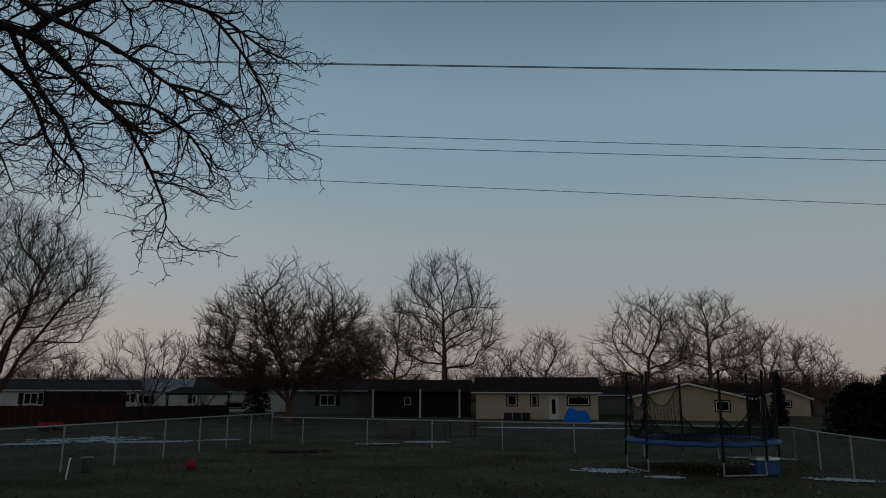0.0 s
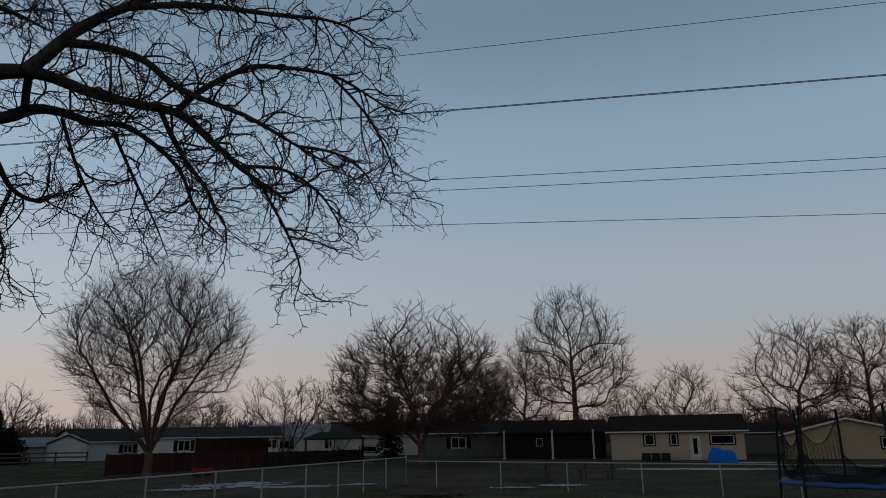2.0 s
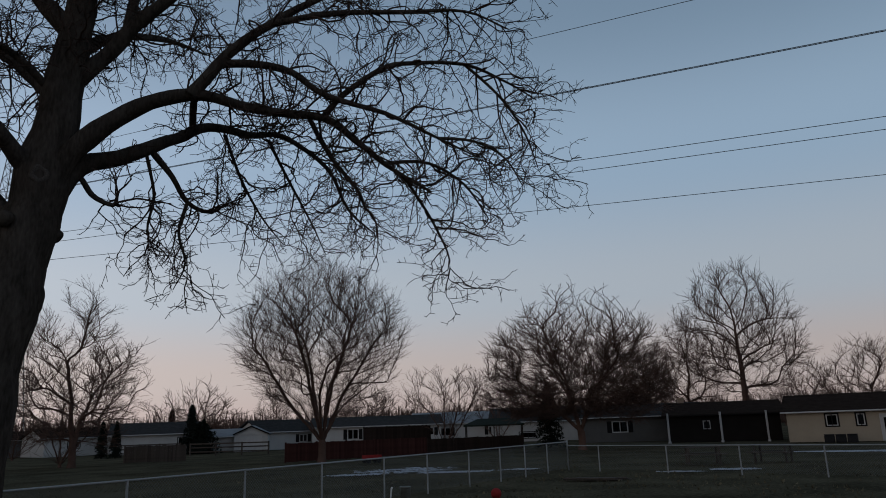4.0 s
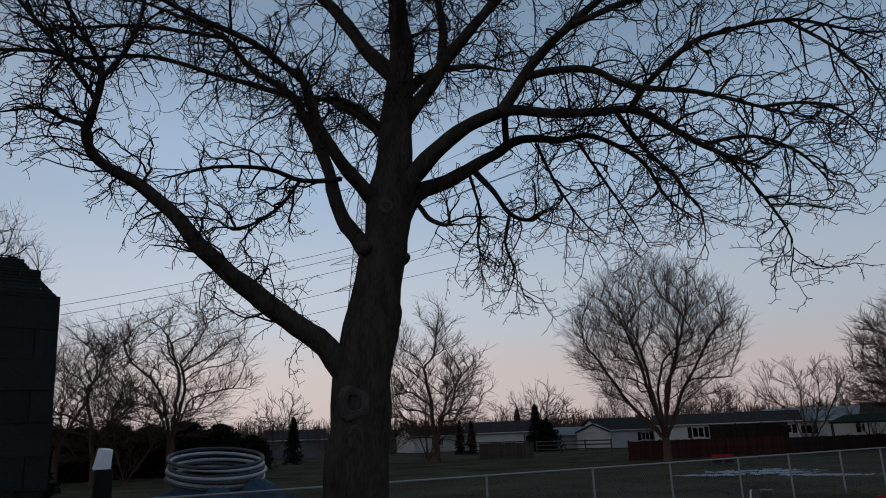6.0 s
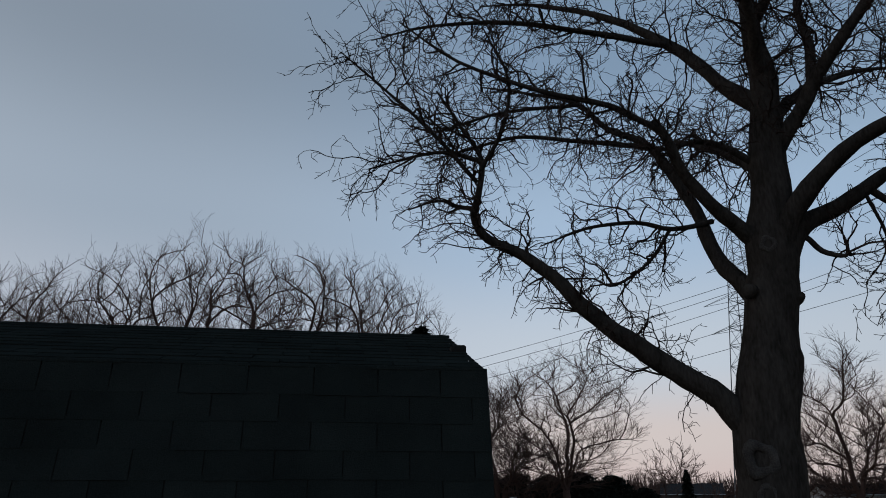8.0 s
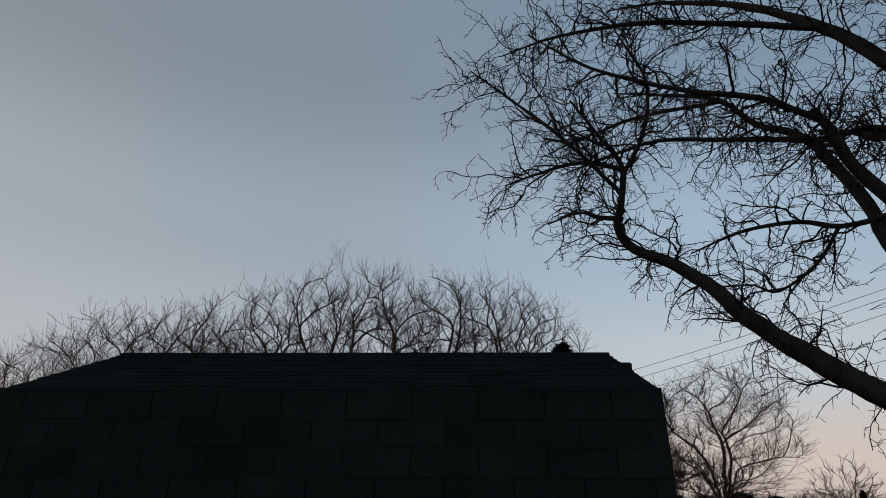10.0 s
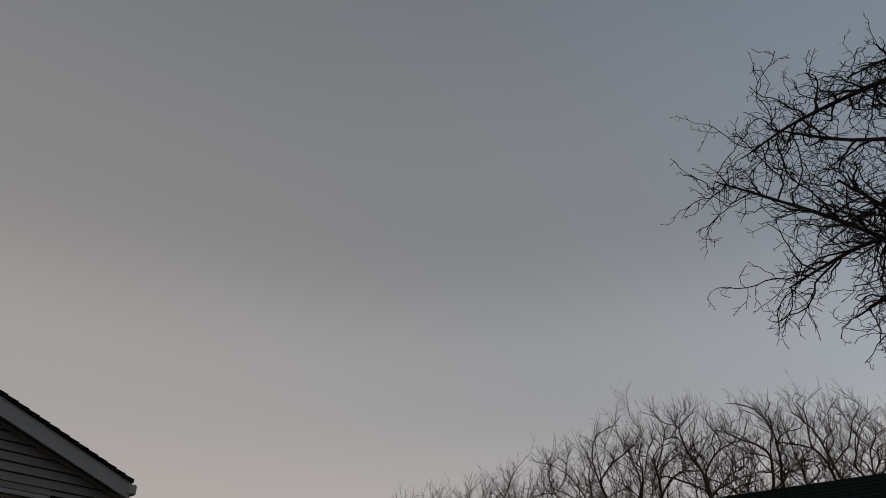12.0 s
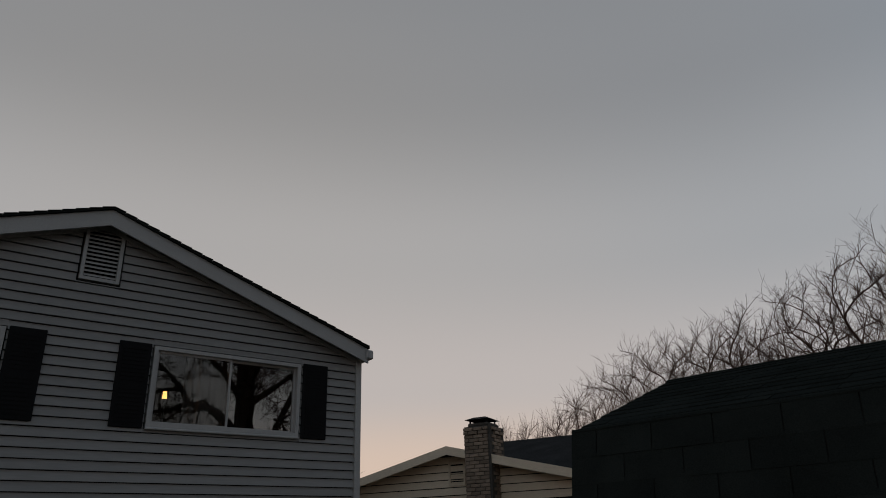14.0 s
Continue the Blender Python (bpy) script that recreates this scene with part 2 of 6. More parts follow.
def tube_arrays(rows, sides):
    """Tapered tubes along rows of (points, radii), all as one list of corners and faces."""
    groups = {}
    for pts, rad in rows:
        groups.setdefault(len(pts), []).append((pts, rad))
    verts, faces, base = [], [], 0
    ang = np.linspace(0, 2 * np.pi, sides, endpoint=False)
    for n, some in groups.items():
        P = np.array([[tuple(p) for p in pts] for pts, _ in some], float)
        R = np.array([rad for _, rad in some], float)
        T = np.gradient(P, axis=1)
        T /= np.linalg.norm(T, axis=2, keepdims=True) + 1e-9
        ref = np.where(np.abs(T[:, :1, 2:3]) > 0.85, np.array([1.0, 0, 0]), np.array([0, 0, 1.0]))
        U = np.cross(T, np.broadcast_to(ref, T.shape))
        U /= np.linalg.norm(U, axis=2, keepdims=True) + 1e-9
        V = np.cross(T, U)
        ring = P[:, :, None] + R[:, :, None, None] * (np.cos(ang)[:, None] * U[:, :, None] + np.sin(ang)[:, None] * V[:, :, None])
        B = len(some)
        verts.append(ring.reshape(-1, 3))
        idx = base + np.arange(B * n * sides).reshape(B, n, sides)
        a, b = idx[:, :-1], idx[:, 1:]
        q = np.stack([a, np.roll(a, -1, 2), np.roll(b, -1, 2), b], -1).reshape(-1, 4)
        faces.append(q)
        base += B * n * sides
    return np.concatenate(verts), np.concatenate(faces)


def tubes(name, *sets):
    vs, fs, base = [], [], 0
    for rows, sides in sets:
        if rows:
            v, f = tube_arrays(rows, sides)
            vs.append(v)
            fs.append(f + base)
            base += len(v)
    me = bpy.data.meshes.new(name)
    me.from_pydata(np.concatenate(vs).tolist(), [], np.concatenate(fs).tolist())
    me.shade_smooth()
    return me


def spot(az, d, z=0.0):
    """A place by its bearing to the left of north (degrees) and its distance from the standpoint."""
    return Vector((-math.sin(radians(az)) * d, math.cos(radians(az)) * d, z))


def facing(az, d, z=0.0, turn=0.0):
    p = spot(az, d, z)
    return pose(p.x, p.y, p.z, 0, 0, az + turn)


# ---- trees ----
def shoot(rng, p, d, length, r0, r1, segs, wob, trop):
    pts, rad, step = [p], [r0], length / segs
    for i in range(segs):
        d = (d + Vector((rng.gauss(0, wob), rng.gauss(0, wob), rng.gauss(0, wob) + trop))).normalized()
        p = p + d * step
        pts.append(p)
        rad.append(r0 + (r1 - r0) * (i + 1) / segs)
    return pts, rad


def ramify(rng, parent, level, spec, out):
    pts, rad = parent
    s = spec[level]
    total = sum((b - a).length for a, b in zip(pts, pts[1:]))
    count = max(2, int(total * s["per_m"] * rng.uniform(0.85, 1.15)))
    for k in range(count):
        u = s.get("lo", 0.2) + (1 - s.get("lo", 0.2)) * (k + rng.random()) / count
        f = min(u, 0.999) * (len(pts) - 1)
        i = int(f)
        p, t = pts[i].lerp(pts[i + 1], f - i), (pts[i + 1] - pts[i]).normalized()
        r = rad[i] + (rad[i + 1] - rad[i]) * (f - i)
        side = t.cross(Vector((rng.gauss(0, 1), rng.gauss(0, 1), rng.gauss(0, 1)))).normalized()
        a = radians(rng.uniform(*s["ang"]))
        d = t * math.cos(a) + side * math.sin(a) + Vector((0, 0, s.get("lift", 0.0)))
        length = rng.uniform(*s["len"]) * (1.15 - 0.4 * u)
        r0 = max(min(r * 0.7, s["r"] * rng.uniform(0.7, 1.2)), s["tip"])
        row = shoot(rng, p, d.normalized(), length, r0, s["tip"], s["segs"], s["wob"], s["trop"])
        out[level].append(row)
        if level + 1 < len(spec):
            ramify(rng, row, level + 1, spec, out)


def wild_tree(seed, h, half, profile, bole, count, step, stems=1, lift=0.12, spread=0.0, clump=0.35, twig=(1500, 0.9, 0.011), gauge=0.018, fork=0.9, heart=0.1, low=False):
    """A bare tree whose branches grow towards free space inside an uneven crown: profile gives the crown's share of half at heights shared over h. Gives the trunk's and the crown's mesh."""
    rng = np.random.default_rng(seed)
    zs, rs = np.array([p[0] for p in profile]), np.array([p[1] for p in profile])
    goal = []
    while len(goal) < count:
        u = rng.random((count, 3))
        z = zs[0] + (zs[-1] - zs[0]) * u[:, 0]
        keep = rng.random(count) < (np.interp(z, zs, rs) + 0.02) ** 2
        for zz, uu in zip(z[keep], u[keep]):
            ang, rr = uu[1] * 2 * math.pi, math.sqrt(uu[2]) ** 0.8 * np.interp(zz, zs, rs) * half
            lump = noise.noise(Vector((math.cos(ang) * 1.7 + seed, math.sin(ang) * 1.7, zz * 4.5)))
            rr *= 1 + clump * 0.4 * lump
            top = zz * h * (1 + clump * 0.12 * noise.noise(Vector((math.cos(ang) * 2.5, math.sin(ang) * 2.5, seed))))
            if noise.noise(Vector((math.cos(ang) * rr * 0.7, math.sin(ang) * rr * 0.7, top * 0.7 + seed))) > -0.55 + clump * 0.5:
                goal.append((math.cos(ang) * rr, math.sin(ang) * rr, top))
    goal = np.array(goal[:count])
    pos, par = [np.array([0.0, 0.0, -0.05])], [-1]

    def run(start, to):
        """A slightly crooked stem from one node towards a place."""
        last, n = start, max(1, int(np.linalg.norm(to - pos[start]) / step))
        a = pos[start].copy()
        for i in range(1, n + 1):
            pos.append(a + (to - a) * i / n + rng.normal(0, step * 0.07, 3) * (1, 1, 0.2))
            par.append(last)
            last = len(pos) - 1
        return last

    base = run(0, np.array([0, 0, h * bole]))
    for k in range(stems):
        if stems > 1:
            ang = 2 * math.pi * (k + 0.6 * rng.random()) / stems
            out = half * spread * (0.45 + 0.7 * rng.random())
            run(base, np.array([math.cos(ang) * out, math.sin(ang) * out, h * (bole + 0.16 + 0.14 * rng.random())]))
        elif fork:
            run(base, np.array([rng.normal(0, 0.02 * h), rng.normal(0, 0.02 * h), h * (bole + (1 - bole) * fork * 0.6)]))
    # first the limbs, then the branches, then the spray, each filling the room that the last one left
    for share, kill, turns in ((0.015, 2.4, 60), (0.1, 1.8, 60), (1.0, 1.25, 70)):
        some = goal[: max(8, int(len(goal) * share))]
        near_d, near_i = np.full(len(some), 1e9), np.zeros(len(some), int)
        live, fresh, born = np.ones(len(some), bool), 0, {}
        for turn in range(turns):
            new_pos = np.array(pos[fresh:])
            if len(new_pos):
                d = np.linalg.norm(some[:, None] - new_pos[None], axis=2)
                j = d.argmin(1)
                best = d[np.arange(len(some)), j]
                near_i = np.where(best < near_d, j + fresh, near_i)
                near_d = np.minimum(best, near_d)
            fresh = len(pos)
            live &= near_d > step * kill
            if not live.any():
                break
            pull = {}
            for g in np.nonzero(live)[0]:
                i = near_i[g]
                if pos[i][2] > h * bole * 0.7:
                    pull[i] = pull.get(i, 0) + (some[g] - pos[i]) / near_d[g]
            for i, v in pull.items():
                born[i] = born.get(i, 0) + 1
                if born[i] > 3:
                    continue
                back = pos[i] - pos[par[i]] if par[i] >= 0 else np.array([0, 0, 1.0])
                out = pos[i] - np.array([0, 0, h * heart])
                out = out / (np.linalg.norm(out) + 1e-9)
                v = v / (np.linalg.norm(v) + 1e-9)
                if v @ out < -0.35:
                    continue
                v = v + 0.75 * back / (np.linalg.norm(back) + 1e-9) + 0.4 * out + np.array([0, 0, lift]) + rng.normal(0, 0.13, 3)
                pos.append(pos[i] + v / np.linalg.norm(v) * step)
                par.append(i)
    # thickness: each branch carries what grows from it
    n = len(pos)
    kids, load = [[] for _ in range(n)], np.zeros(n)
    for i in range(n - 1, 0, -1):
        load[i] = max(load[i], 1.0)
        load[par[i]] += load[i]
        kids[par[i]].append(i)
    tip = twig[2]
    rad = np.maximum(tip * 1.15, gauge * h * (load / load[0]) ** 0.44)
    rad[0] *= 1.35
    rows, trunk, todo = [], None, [(0, None)]
    while todo:
        i, start = todo.pop()
        chain = [start, i] if start is not None else [i]
        while kids[i]:
            follow = max(kids[i], key=lambda q: load[q])
            todo += [(q, i) for q in kids[i] if q != follow]
            chain.append(follow)
            i = follow
        radii = [rad[q] for q in chain]
        if start is not None:
            radii[0] = min(radii[0], radii[1] * 1.15)
        radii[-1] = tip
        row = ([Vector(pos[q]) for q in chain], radii)
        if trunk is None:
            trunk = row
        else:
            rows.append(row)
    # long shoots off the thin branches, each with side twigs
    fine, spurs, seedling = [], [], random.Random(seed)
    thin_nodes = [i for i in range(1, n) if rad[i] < tip * 4.5 and pos[i][2] > h * bole]
    heart_at = Vector((0, 0, h * heart))
    for _ in range(twig[0]):
        i = seedling.choice(thin_nodes)
        if low:
            i = min((i, seedling.choice(thin_nodes)), key=lambda q: pos[q][2])
        p = Vector(pos[i]).lerp(Vector(pos[par[i]]), seedling.random())
        d = Vector(pos[i] - pos[par[i]]).normalized() * 0.9 + (p - heart_at).normalized() * 0.5
        e = (d + Vector((seedling.gauss(0, 0.7), seedling.gauss(0, 0.7), seedling.gauss(0.1, 0.5)))).normalized()
        length = twig[1] * seedling.uniform(0.4, 1.15)
        mid = p + e * length * 0.5
        e2 = (e + Vector((seedling.gauss(0, 0.25), seedling.gauss(0, 0.25), seedling.gauss(0.15, 0.25)))).normalized()
        end = mid + e2 * length * 0.5
        fine.append(([p, mid, end], [tip, tip * 0.85, tip * 0.55]))
        for f in (0.35, 0.7):
            q = p.lerp(mid, f * 2) if f < 0.5 else mid.lerp(end, f * 2 - 1)
            g = (e2 + Vector((seedling.gauss(0, 0.6), seedling.gauss(0, 0.6), seedling.gauss(0.1, 0.5)))).normalized()
            spurs.append(([q, q + g * length * seedling.uniform(0.25, 0.55)], [tip * 0.75, tip * 0.5]))
    thick = [r for r in rows if r[1][1] > tip * 2.2]
    thin = [r for r in rows if r[1][1] <= tip * 2.2]
    return tubes("trunk", ([trunk], 8)), tubes("crown", (thick, 4), (thin, 3), (fine, 3), (spurs, 3))


def plant(meshes, name, label, m, group="bare trees", material=None):
    t = thing(name, label, "tree", m, group)
    part_of_mesh("trunk", meshes[0], material or FARWOOD, t)
    part_of_mesh("crown", meshes[1], material or FARWOOD, t)
    return t


def needle_tree(seed, h, r, tiers, tuft, dome=False):
    """A conifer: a thin trunk and whorls of drooping boughs set with needle tufts."""
    rng = random.Random(seed)
    trunk = shoot(rng, Vector((0, 0, 0)), Vector((0, 0, 1)), h, h * 0.018, 0.01, 6, 0.01, 0.02)
    vs, fs = [], []
    for k in range(tiers):
        z = h * (0.06 + 0.92 * k / tiers)
        reach = r * (math.sqrt(max(0.0, 1 - (z / h) ** 2)) if dome else 1 - (z / h) ** 1.3) * rng.uniform(0.75, 1.1) + 0.06
        for j in range(9):
            az = rng.uniform(0, 6.283)
            for s in np.linspace(0.15, 1, 5):
                c = Vector((math.cos(az) * reach * s, math.sin(az) * reach * s, z - 0.25 * reach * s + rng.uniform(-0.1, 0.1)))
                for _ in range(2):
                    d = Vector((rng.gauss(0, 1) + math.cos(az), rng.gauss(0, 1) + math.sin(az), rng.gauss(0, 0.6))).normalized() * tuft
                    e = d.cross(Vector((rng.gauss(0, 1), rng.gauss(0, 1), 1))).normalized() * tuft * 0.45
                    n = len(vs)
                    vs += [c - e, c + d * 0.6 + e * 0.5, c + d, c + e * 0.9]
                    fs.append((n, n + 1, n + 2, n + 3))
    me = bpy.data.meshes.new("foliage")
    me.from_pydata([tuple(v) for v in vs], [], fs)
    return tubes("trunk", ([trunk], 6)), me


def plant_conifer(meshes, name, label, m, group="evergreens"):
    t = thing(name, label, "tree", m, group)
    part_of_mesh("trunk", meshes[0], POSTDARK, t)
    part_of_mesh("foliage", meshes[1], EVERGREEN, t)
    return t


# ---- ground ----
def ground_sheet():
    bm = bmesh.new()
    rings = [0, 1.5, 3, 5, 7, 9, 12, 15, 18, 22, 26, 31, 37, 45, 55, 70, 100, 160, 300, 700, 2500]
    sides, rows = 72, []
    for r in rings:
        row = []
        for k in range(sides if r else 1):
            a = 2 * math.pi * k / sides
            x, y = math.cos(a) * r, math.sin(a) * r
            dip = 0.05 * noise.noise(Vector((x * 0.25, y * 0.25, 0))) if r < 60 else 0
            row.append(bm.verts.new((x, y, dip - 0.03)))
        rows.append(row)
    for a, b in zip(rows, rows[1:]):
        for k in range(sides):
            j = (k + 1) % sides
            if len(a) == 1:
                bm.faces.new((a[0], b[k], b[j]))
            else:
                bm.faces.new((a[k], b[k], b[j], a[j]))
    return solo("ground", bm, GRASS, "dull winter lawn with bare earth patches", "ground", kind="structure", smooth=True)


ground_sheet()


# ---- the big tree ----
TREE = Vector((-8.205, 4.20, 0))
TF, TR = Vector((-0.8914, 0.4531, 0)), Vector((0.4531, 0.8914, 0))


def tree_at(a, b, z):
    return TR * a + TF * b + Vector((0, 0, z))


def smooth_path(ctrl, radii, per=4):
    """A rounded path through its control places, with radii eased between the given ones."""
    P = [tree_at(*c) for c in ctrl]
    P = [P[0] * 2 - P[1], *P, P[-1] * 2 - P[-2]]
    pts, rad, n = [], [], len(ctrl)
    for i in range(1, n):
        a, b, c, d = P[i - 1 : i + 3]
        for k in range(per + (i == n - 1)):
            t = k / per
            pts.append(0.5 * (2 * b + (c - a) * t + (2 * a - 5 * b + 4 * c - d) * t * t + (3 * b - a - 3 * c + d) * t**3))
            f = (i - 1 + t) / (n - 1) * (len(radii) - 1)
            j = min(int(f), len(radii) - 2)
            rad.append(radii[j] + (radii[j + 1] - radii[j]) * (f - j))
    return pts, rad


big_tree = thing("maple_tree", "large bare maple with dark bark and crooked spreading limbs", "tree", pose(TREE.x, TREE.y, 0))
TREE_RNG = random.Random(11)
TWIGS = [[], [], []]
TWIG_SPEC = [
    dict(per_m=8.2, len=(0.45, 1.45), ang=(30, 75), segs=9, wob=0.33, trop=-0.02, r=0.015, tip=0.0055, lo=0.2),
    dict(per_m=7.0, len=(0.2, 0.66), ang=(35, 75), segs=5, wob=0.36, trop=-0.01, r=0.0072, tip=0.0042, lo=0.1),
    dict(per_m=9.0, len=(0.04, 0.15), ang=(40, 80), segs=2, wob=0.2, trop=0.02, r=0.005, tip=0.0036, lo=0.12),
]


def limb(ctrl, radii, twigs=True, name="limb", lo=0.3, sides=9):
    row = smooth_path(ctrl, radii if name == "trunk" else [r * 0.86 for r in radii])
    wob = [(p + Vector(noise.noise_vector(p * 2.2)) * min(0.045, r * 0.45), r * (1 + 0.12 * noise.noise(p * 5))) for p, r in zip(*row)]
    row = ([row[0][0]] + [p for p, _ in wob[1:]], [row[1][0]] + [r for _, r in wob[1:]])
    part_of_mesh(name, tubes(name, ([row], sides)), BARK, big_tree)
    if twigs:
        spec = [dict(TWIG_SPEC[0], lo=lo), *TWIG_SPEC[1:]]
        ramify(TREE_RNG, row, 0, spec, TWIGS)
    return row


limb([(-0.03, 0, -0.1), (-0.02, 0, 0.35), (-0.02, 0, 1.1), (0, 0, 1.84), (0.13, 0, 3.09), (0.35, 0, 4.28), (0.44, 0, 5.07), (0.57, 0, 6.16), (0.66, 0, 7.31), (0.64, 0.1, 8.5), (0.7, 0.2, 9.8)],
     [0.62, 0.46, 0.41, 0.39, 0.36, 0.295, 0.30, 0.235, 0.17, 0.12, 0.06], name="trunk", lo=0.72, sides=18)
# low limb with the elbow
limb([(0.1, 0, 2.6), (-0.34, -0.1, 3.17), (-0.83, -0.2, 3.53), (-1.38, -0.4, 3.94), (-1.77, -0.6, 4.26), (-2.16, -0.8, 4.72), (-2.49, -0.9, 5.03), (-2.91, -1.1, 5.25), (-3.05, -1.2, 5.54), (-2.95, -1.3, 5.79), (-2.86, -1.4, 6.22), (-3.03, -1.6, 6.59), (-3.33, -1.8, 7.15)],
     [0.24, 0.175, 0.16, 0.14, 0.12, 0.1, 0.085, 0.07, 0.06, 0.05, 0.04, 0.03, 0.015], lo=0.12)
limb([(-2.98, -1.25, 5.62), (-3.29, -1.2, 5.73), (-3.52, -1.3, 5.81), (-3.92, -1.4, 5.7)], [0.04, 0.032, 0.022, 0.01], lo=0.2)
limb([(-2.86, -1.4, 6.2), (-3.36, -1.5, 6.4), (-3.92, -1.6, 6.35), (-4.32, -1.8, 6.2)], [0.04, 0.032, 0.022, 0.01], lo=0.1)
limb([(-2.88, -1.4, 6.1), (-2.5, -1.6, 6.5), (-2.35, -1.8, 7.1), (-2.6, -2.0, 7.8)], [0.035, 0.03, 0.022, 0.01], lo=0.1)
# upper side limbs over the shed
limb([(0.33, 0, 4.3), (0.02, 0.2, 4.7), (-0.24, 0.4, 5.14), (-0.4, 0.7, 5.94), (-0.76, 0.9, 6.78), (-1.13, 1.1, 7.37), (-1.63, 1.3, 7.78), (-2.13, 1.5, 8.48), (-3.17, 1.8, 9.12), (-4.09, 2.2, 9.68)],
     [0.2, 0.13, 0.12, 0.105, 0.09, 0.07, 0.055, 0.045, 0.03, 0.014], lo=0.35)
limb([(-1, 1.05, 7.2), (-1.9, 0.9, 7.4), (-2.9, 0.6, 7.55), (-3.76, 0.4, 7.4), (-4.4, 0.2, 7.2)], [0.055, 0.045, 0.035, 0.025, 0.01], lo=0.1)
limb([(-2.1, 1.5, 8.45), (-3.2, 1.0, 8.3), (-4, 0.6, 8.0), (-4.64, 0.3, 7.7)], [0.04, 0.034, 0.024, 0.01], lo=0.1)
limb([(-2.95, -1.35, 5.95), (-3.44, -1.9, 6.6), (-4, -2.2, 7.2), (-4.4, -2.5, 7.6)], [0.034, 0.028, 0.02, 0.01], lo=0.1)
limb([(0.4, 0, 5.0), (0.11, -0.2, 5.25), (-0.18, -0.5, 5.54), (-0.46, -0.7, 5.94), (-0.59, -0.9, 6.32), (-0.72, -1.0, 6.55)], [0.17, 0.12, 0.10, 0.085, 0.07, 0.05], lo=0.55)
limb([(-0.62, -0.92, 6.4), (-1.2, -1.3, 6.7), (-2, -1.7, 6.9), (-2.9, -2.1, 7.3), (-3.6, -2.4, 7.9)], [0.05, 0.045, 0.035, 0.025, 0.01], lo=0.1)
limb([(0.62, 0, 6.95), (0.21, 0.1, 7.42), (-0.2, 0.3, 8.16), (-0.72, 0.5, 8.8), (-1.6, 0.7, 9.6), (-2.8, 0.9, 10.3), (-3.68, 1.0, 10.6)], [0.17, 0.12, 0.105, 0.085, 0.06, 0.035, 0.012], lo=0.3)
limb([(-0.5, 0.4, 8.5), (-1.5, -0.2, 8.6), (-2.6, -0.8, 8.7), (-3.68, -1.3, 8.6), (-4.4, -1.7, 8.3)], [0.06, 0.05, 0.04, 0.025, 0.01], lo=0.1)
# limbs over the lawn
limb([(0.55, 0, 6.15), (0.94, -0.1, 6.67), (1.27, -0.3, 7.12), (1.67, -0.5, 7.58), (2.06, -0.7, 7.93), (2.8, -0.9, 8.6), (3.5, -1.1, 9.3)], [0.16, 0.115, 0.1, 0.085, 0.07, 0.045, 0.012], lo=0.3)
limb([(1.2, -0.25, 7.0), (1.26, -0.2, 7.73), (1.23, -0.1, 8.36), (1.4, 0.1, 9.4)], [0.085, 0.07, 0.055, 0.02], lo=0.2)
limb([(0.42, 0, 4.75), (0.76, -0.2, 5.4), (1.15, -0.4, 5.8), (1.59, -0.6, 6.07), (2.01, -0.8, 6.13), (2.68, -1.0, 6.0), (3.49, -1.2, 5.98), (3.86, -1.4, 5.65), (4.38, -1.5, 5.3), (4.86, -1.6, 5.06)],
     [0.2, 0.15, 0.13, 0.11, 0.085, 0.07, 0.06, 0.05, 0.035, 0.018], lo=0.4)
limb([(0.45, 0, 4.65), (0.85, 0.1, 5.26), (1.44, 0.2, 5.58), (1.97, 0.3, 5.95), (2.4, 0.3, 6.21), (2.95, 0.2, 6.15), (3.42, 0.1, 6.19), (4.07, 0, 5.78), (4.4, 0, 5.2), (4.75, -0.2, 4.8)],
     [0.19, 0.135, 0.115, 0.09, 0.075, 0.06, 0.045, 0.035, 0.025, 0.01], lo=0.35)
limb([(2.2, 0.3, 6.1), (2.1, -0.1, 6.35), (2.02, -0.5, 6.2)], [0.06, 0.055, 0.05], twigs=False)
limb([(1.89, -0.8, 6.09), (2.17, -0.9, 6.52), (2.48, -1.0, 6.91), (2.86, -1.1, 7.26), (3.24, -1.2, 7.57), (4, -1.4, 8.1), (4.7, -1.6, 8.4)], [0.1, 0.085, 0.075, 0.065, 0.055, 0.035, 0.012], lo=0.15)
limb([(2.17, -0.9, 6.54), (2.6, -1.0, 6.62), (3.05, -1.2, 6.52), (3.44, -1.4, 6.19), (4.12, -1.7, 5.99), (4.8, -1.9, 5.7), (5.4, -2.0, 5.5)], [0.065, 0.06, 0.052, 0.045, 0.035, 0.022, 0.01], lo=0.15)
limb([(3.49, -1.2, 6.0), (3.78, -1.4, 6.38), (4.21, -1.6, 6.72), (4.68, -1.7, 6.85), (5.2, -2.0, 6.83), (5.8, -2.2, 6.6), (6.2, -2.3, 6.4)], [0.05, 0.045, 0.04, 0.034, 0.027, 0.018, 0.008], lo=0.1)
limb([(2.8, -1.1, 7.2), (3.5, -1.5, 7.35), (4.3, -1.9, 7.4), (5.1, -2.2, 7.5), (5.7, -2.4, 7.3)], [0.055, 0.045, 0.035, 0.022, 0.01], lo=0.1)
limb([(3.3, -1.15, 5.98), (3.7, -0.9, 5.6), (4.1, -0.9, 5.2), (4.3, -0.8, 4.95)], [0.04, 0.034, 0.03, 0.02], lo=0.15)
limb([(4.2, -1.45, 5.4), (4.9, -1.5, 5.5), (5.4, -1.6, 5.25), (5.8, -1.6, 4.8)], [0.03, 0.026, 0.02, 0.008], lo=0.1)
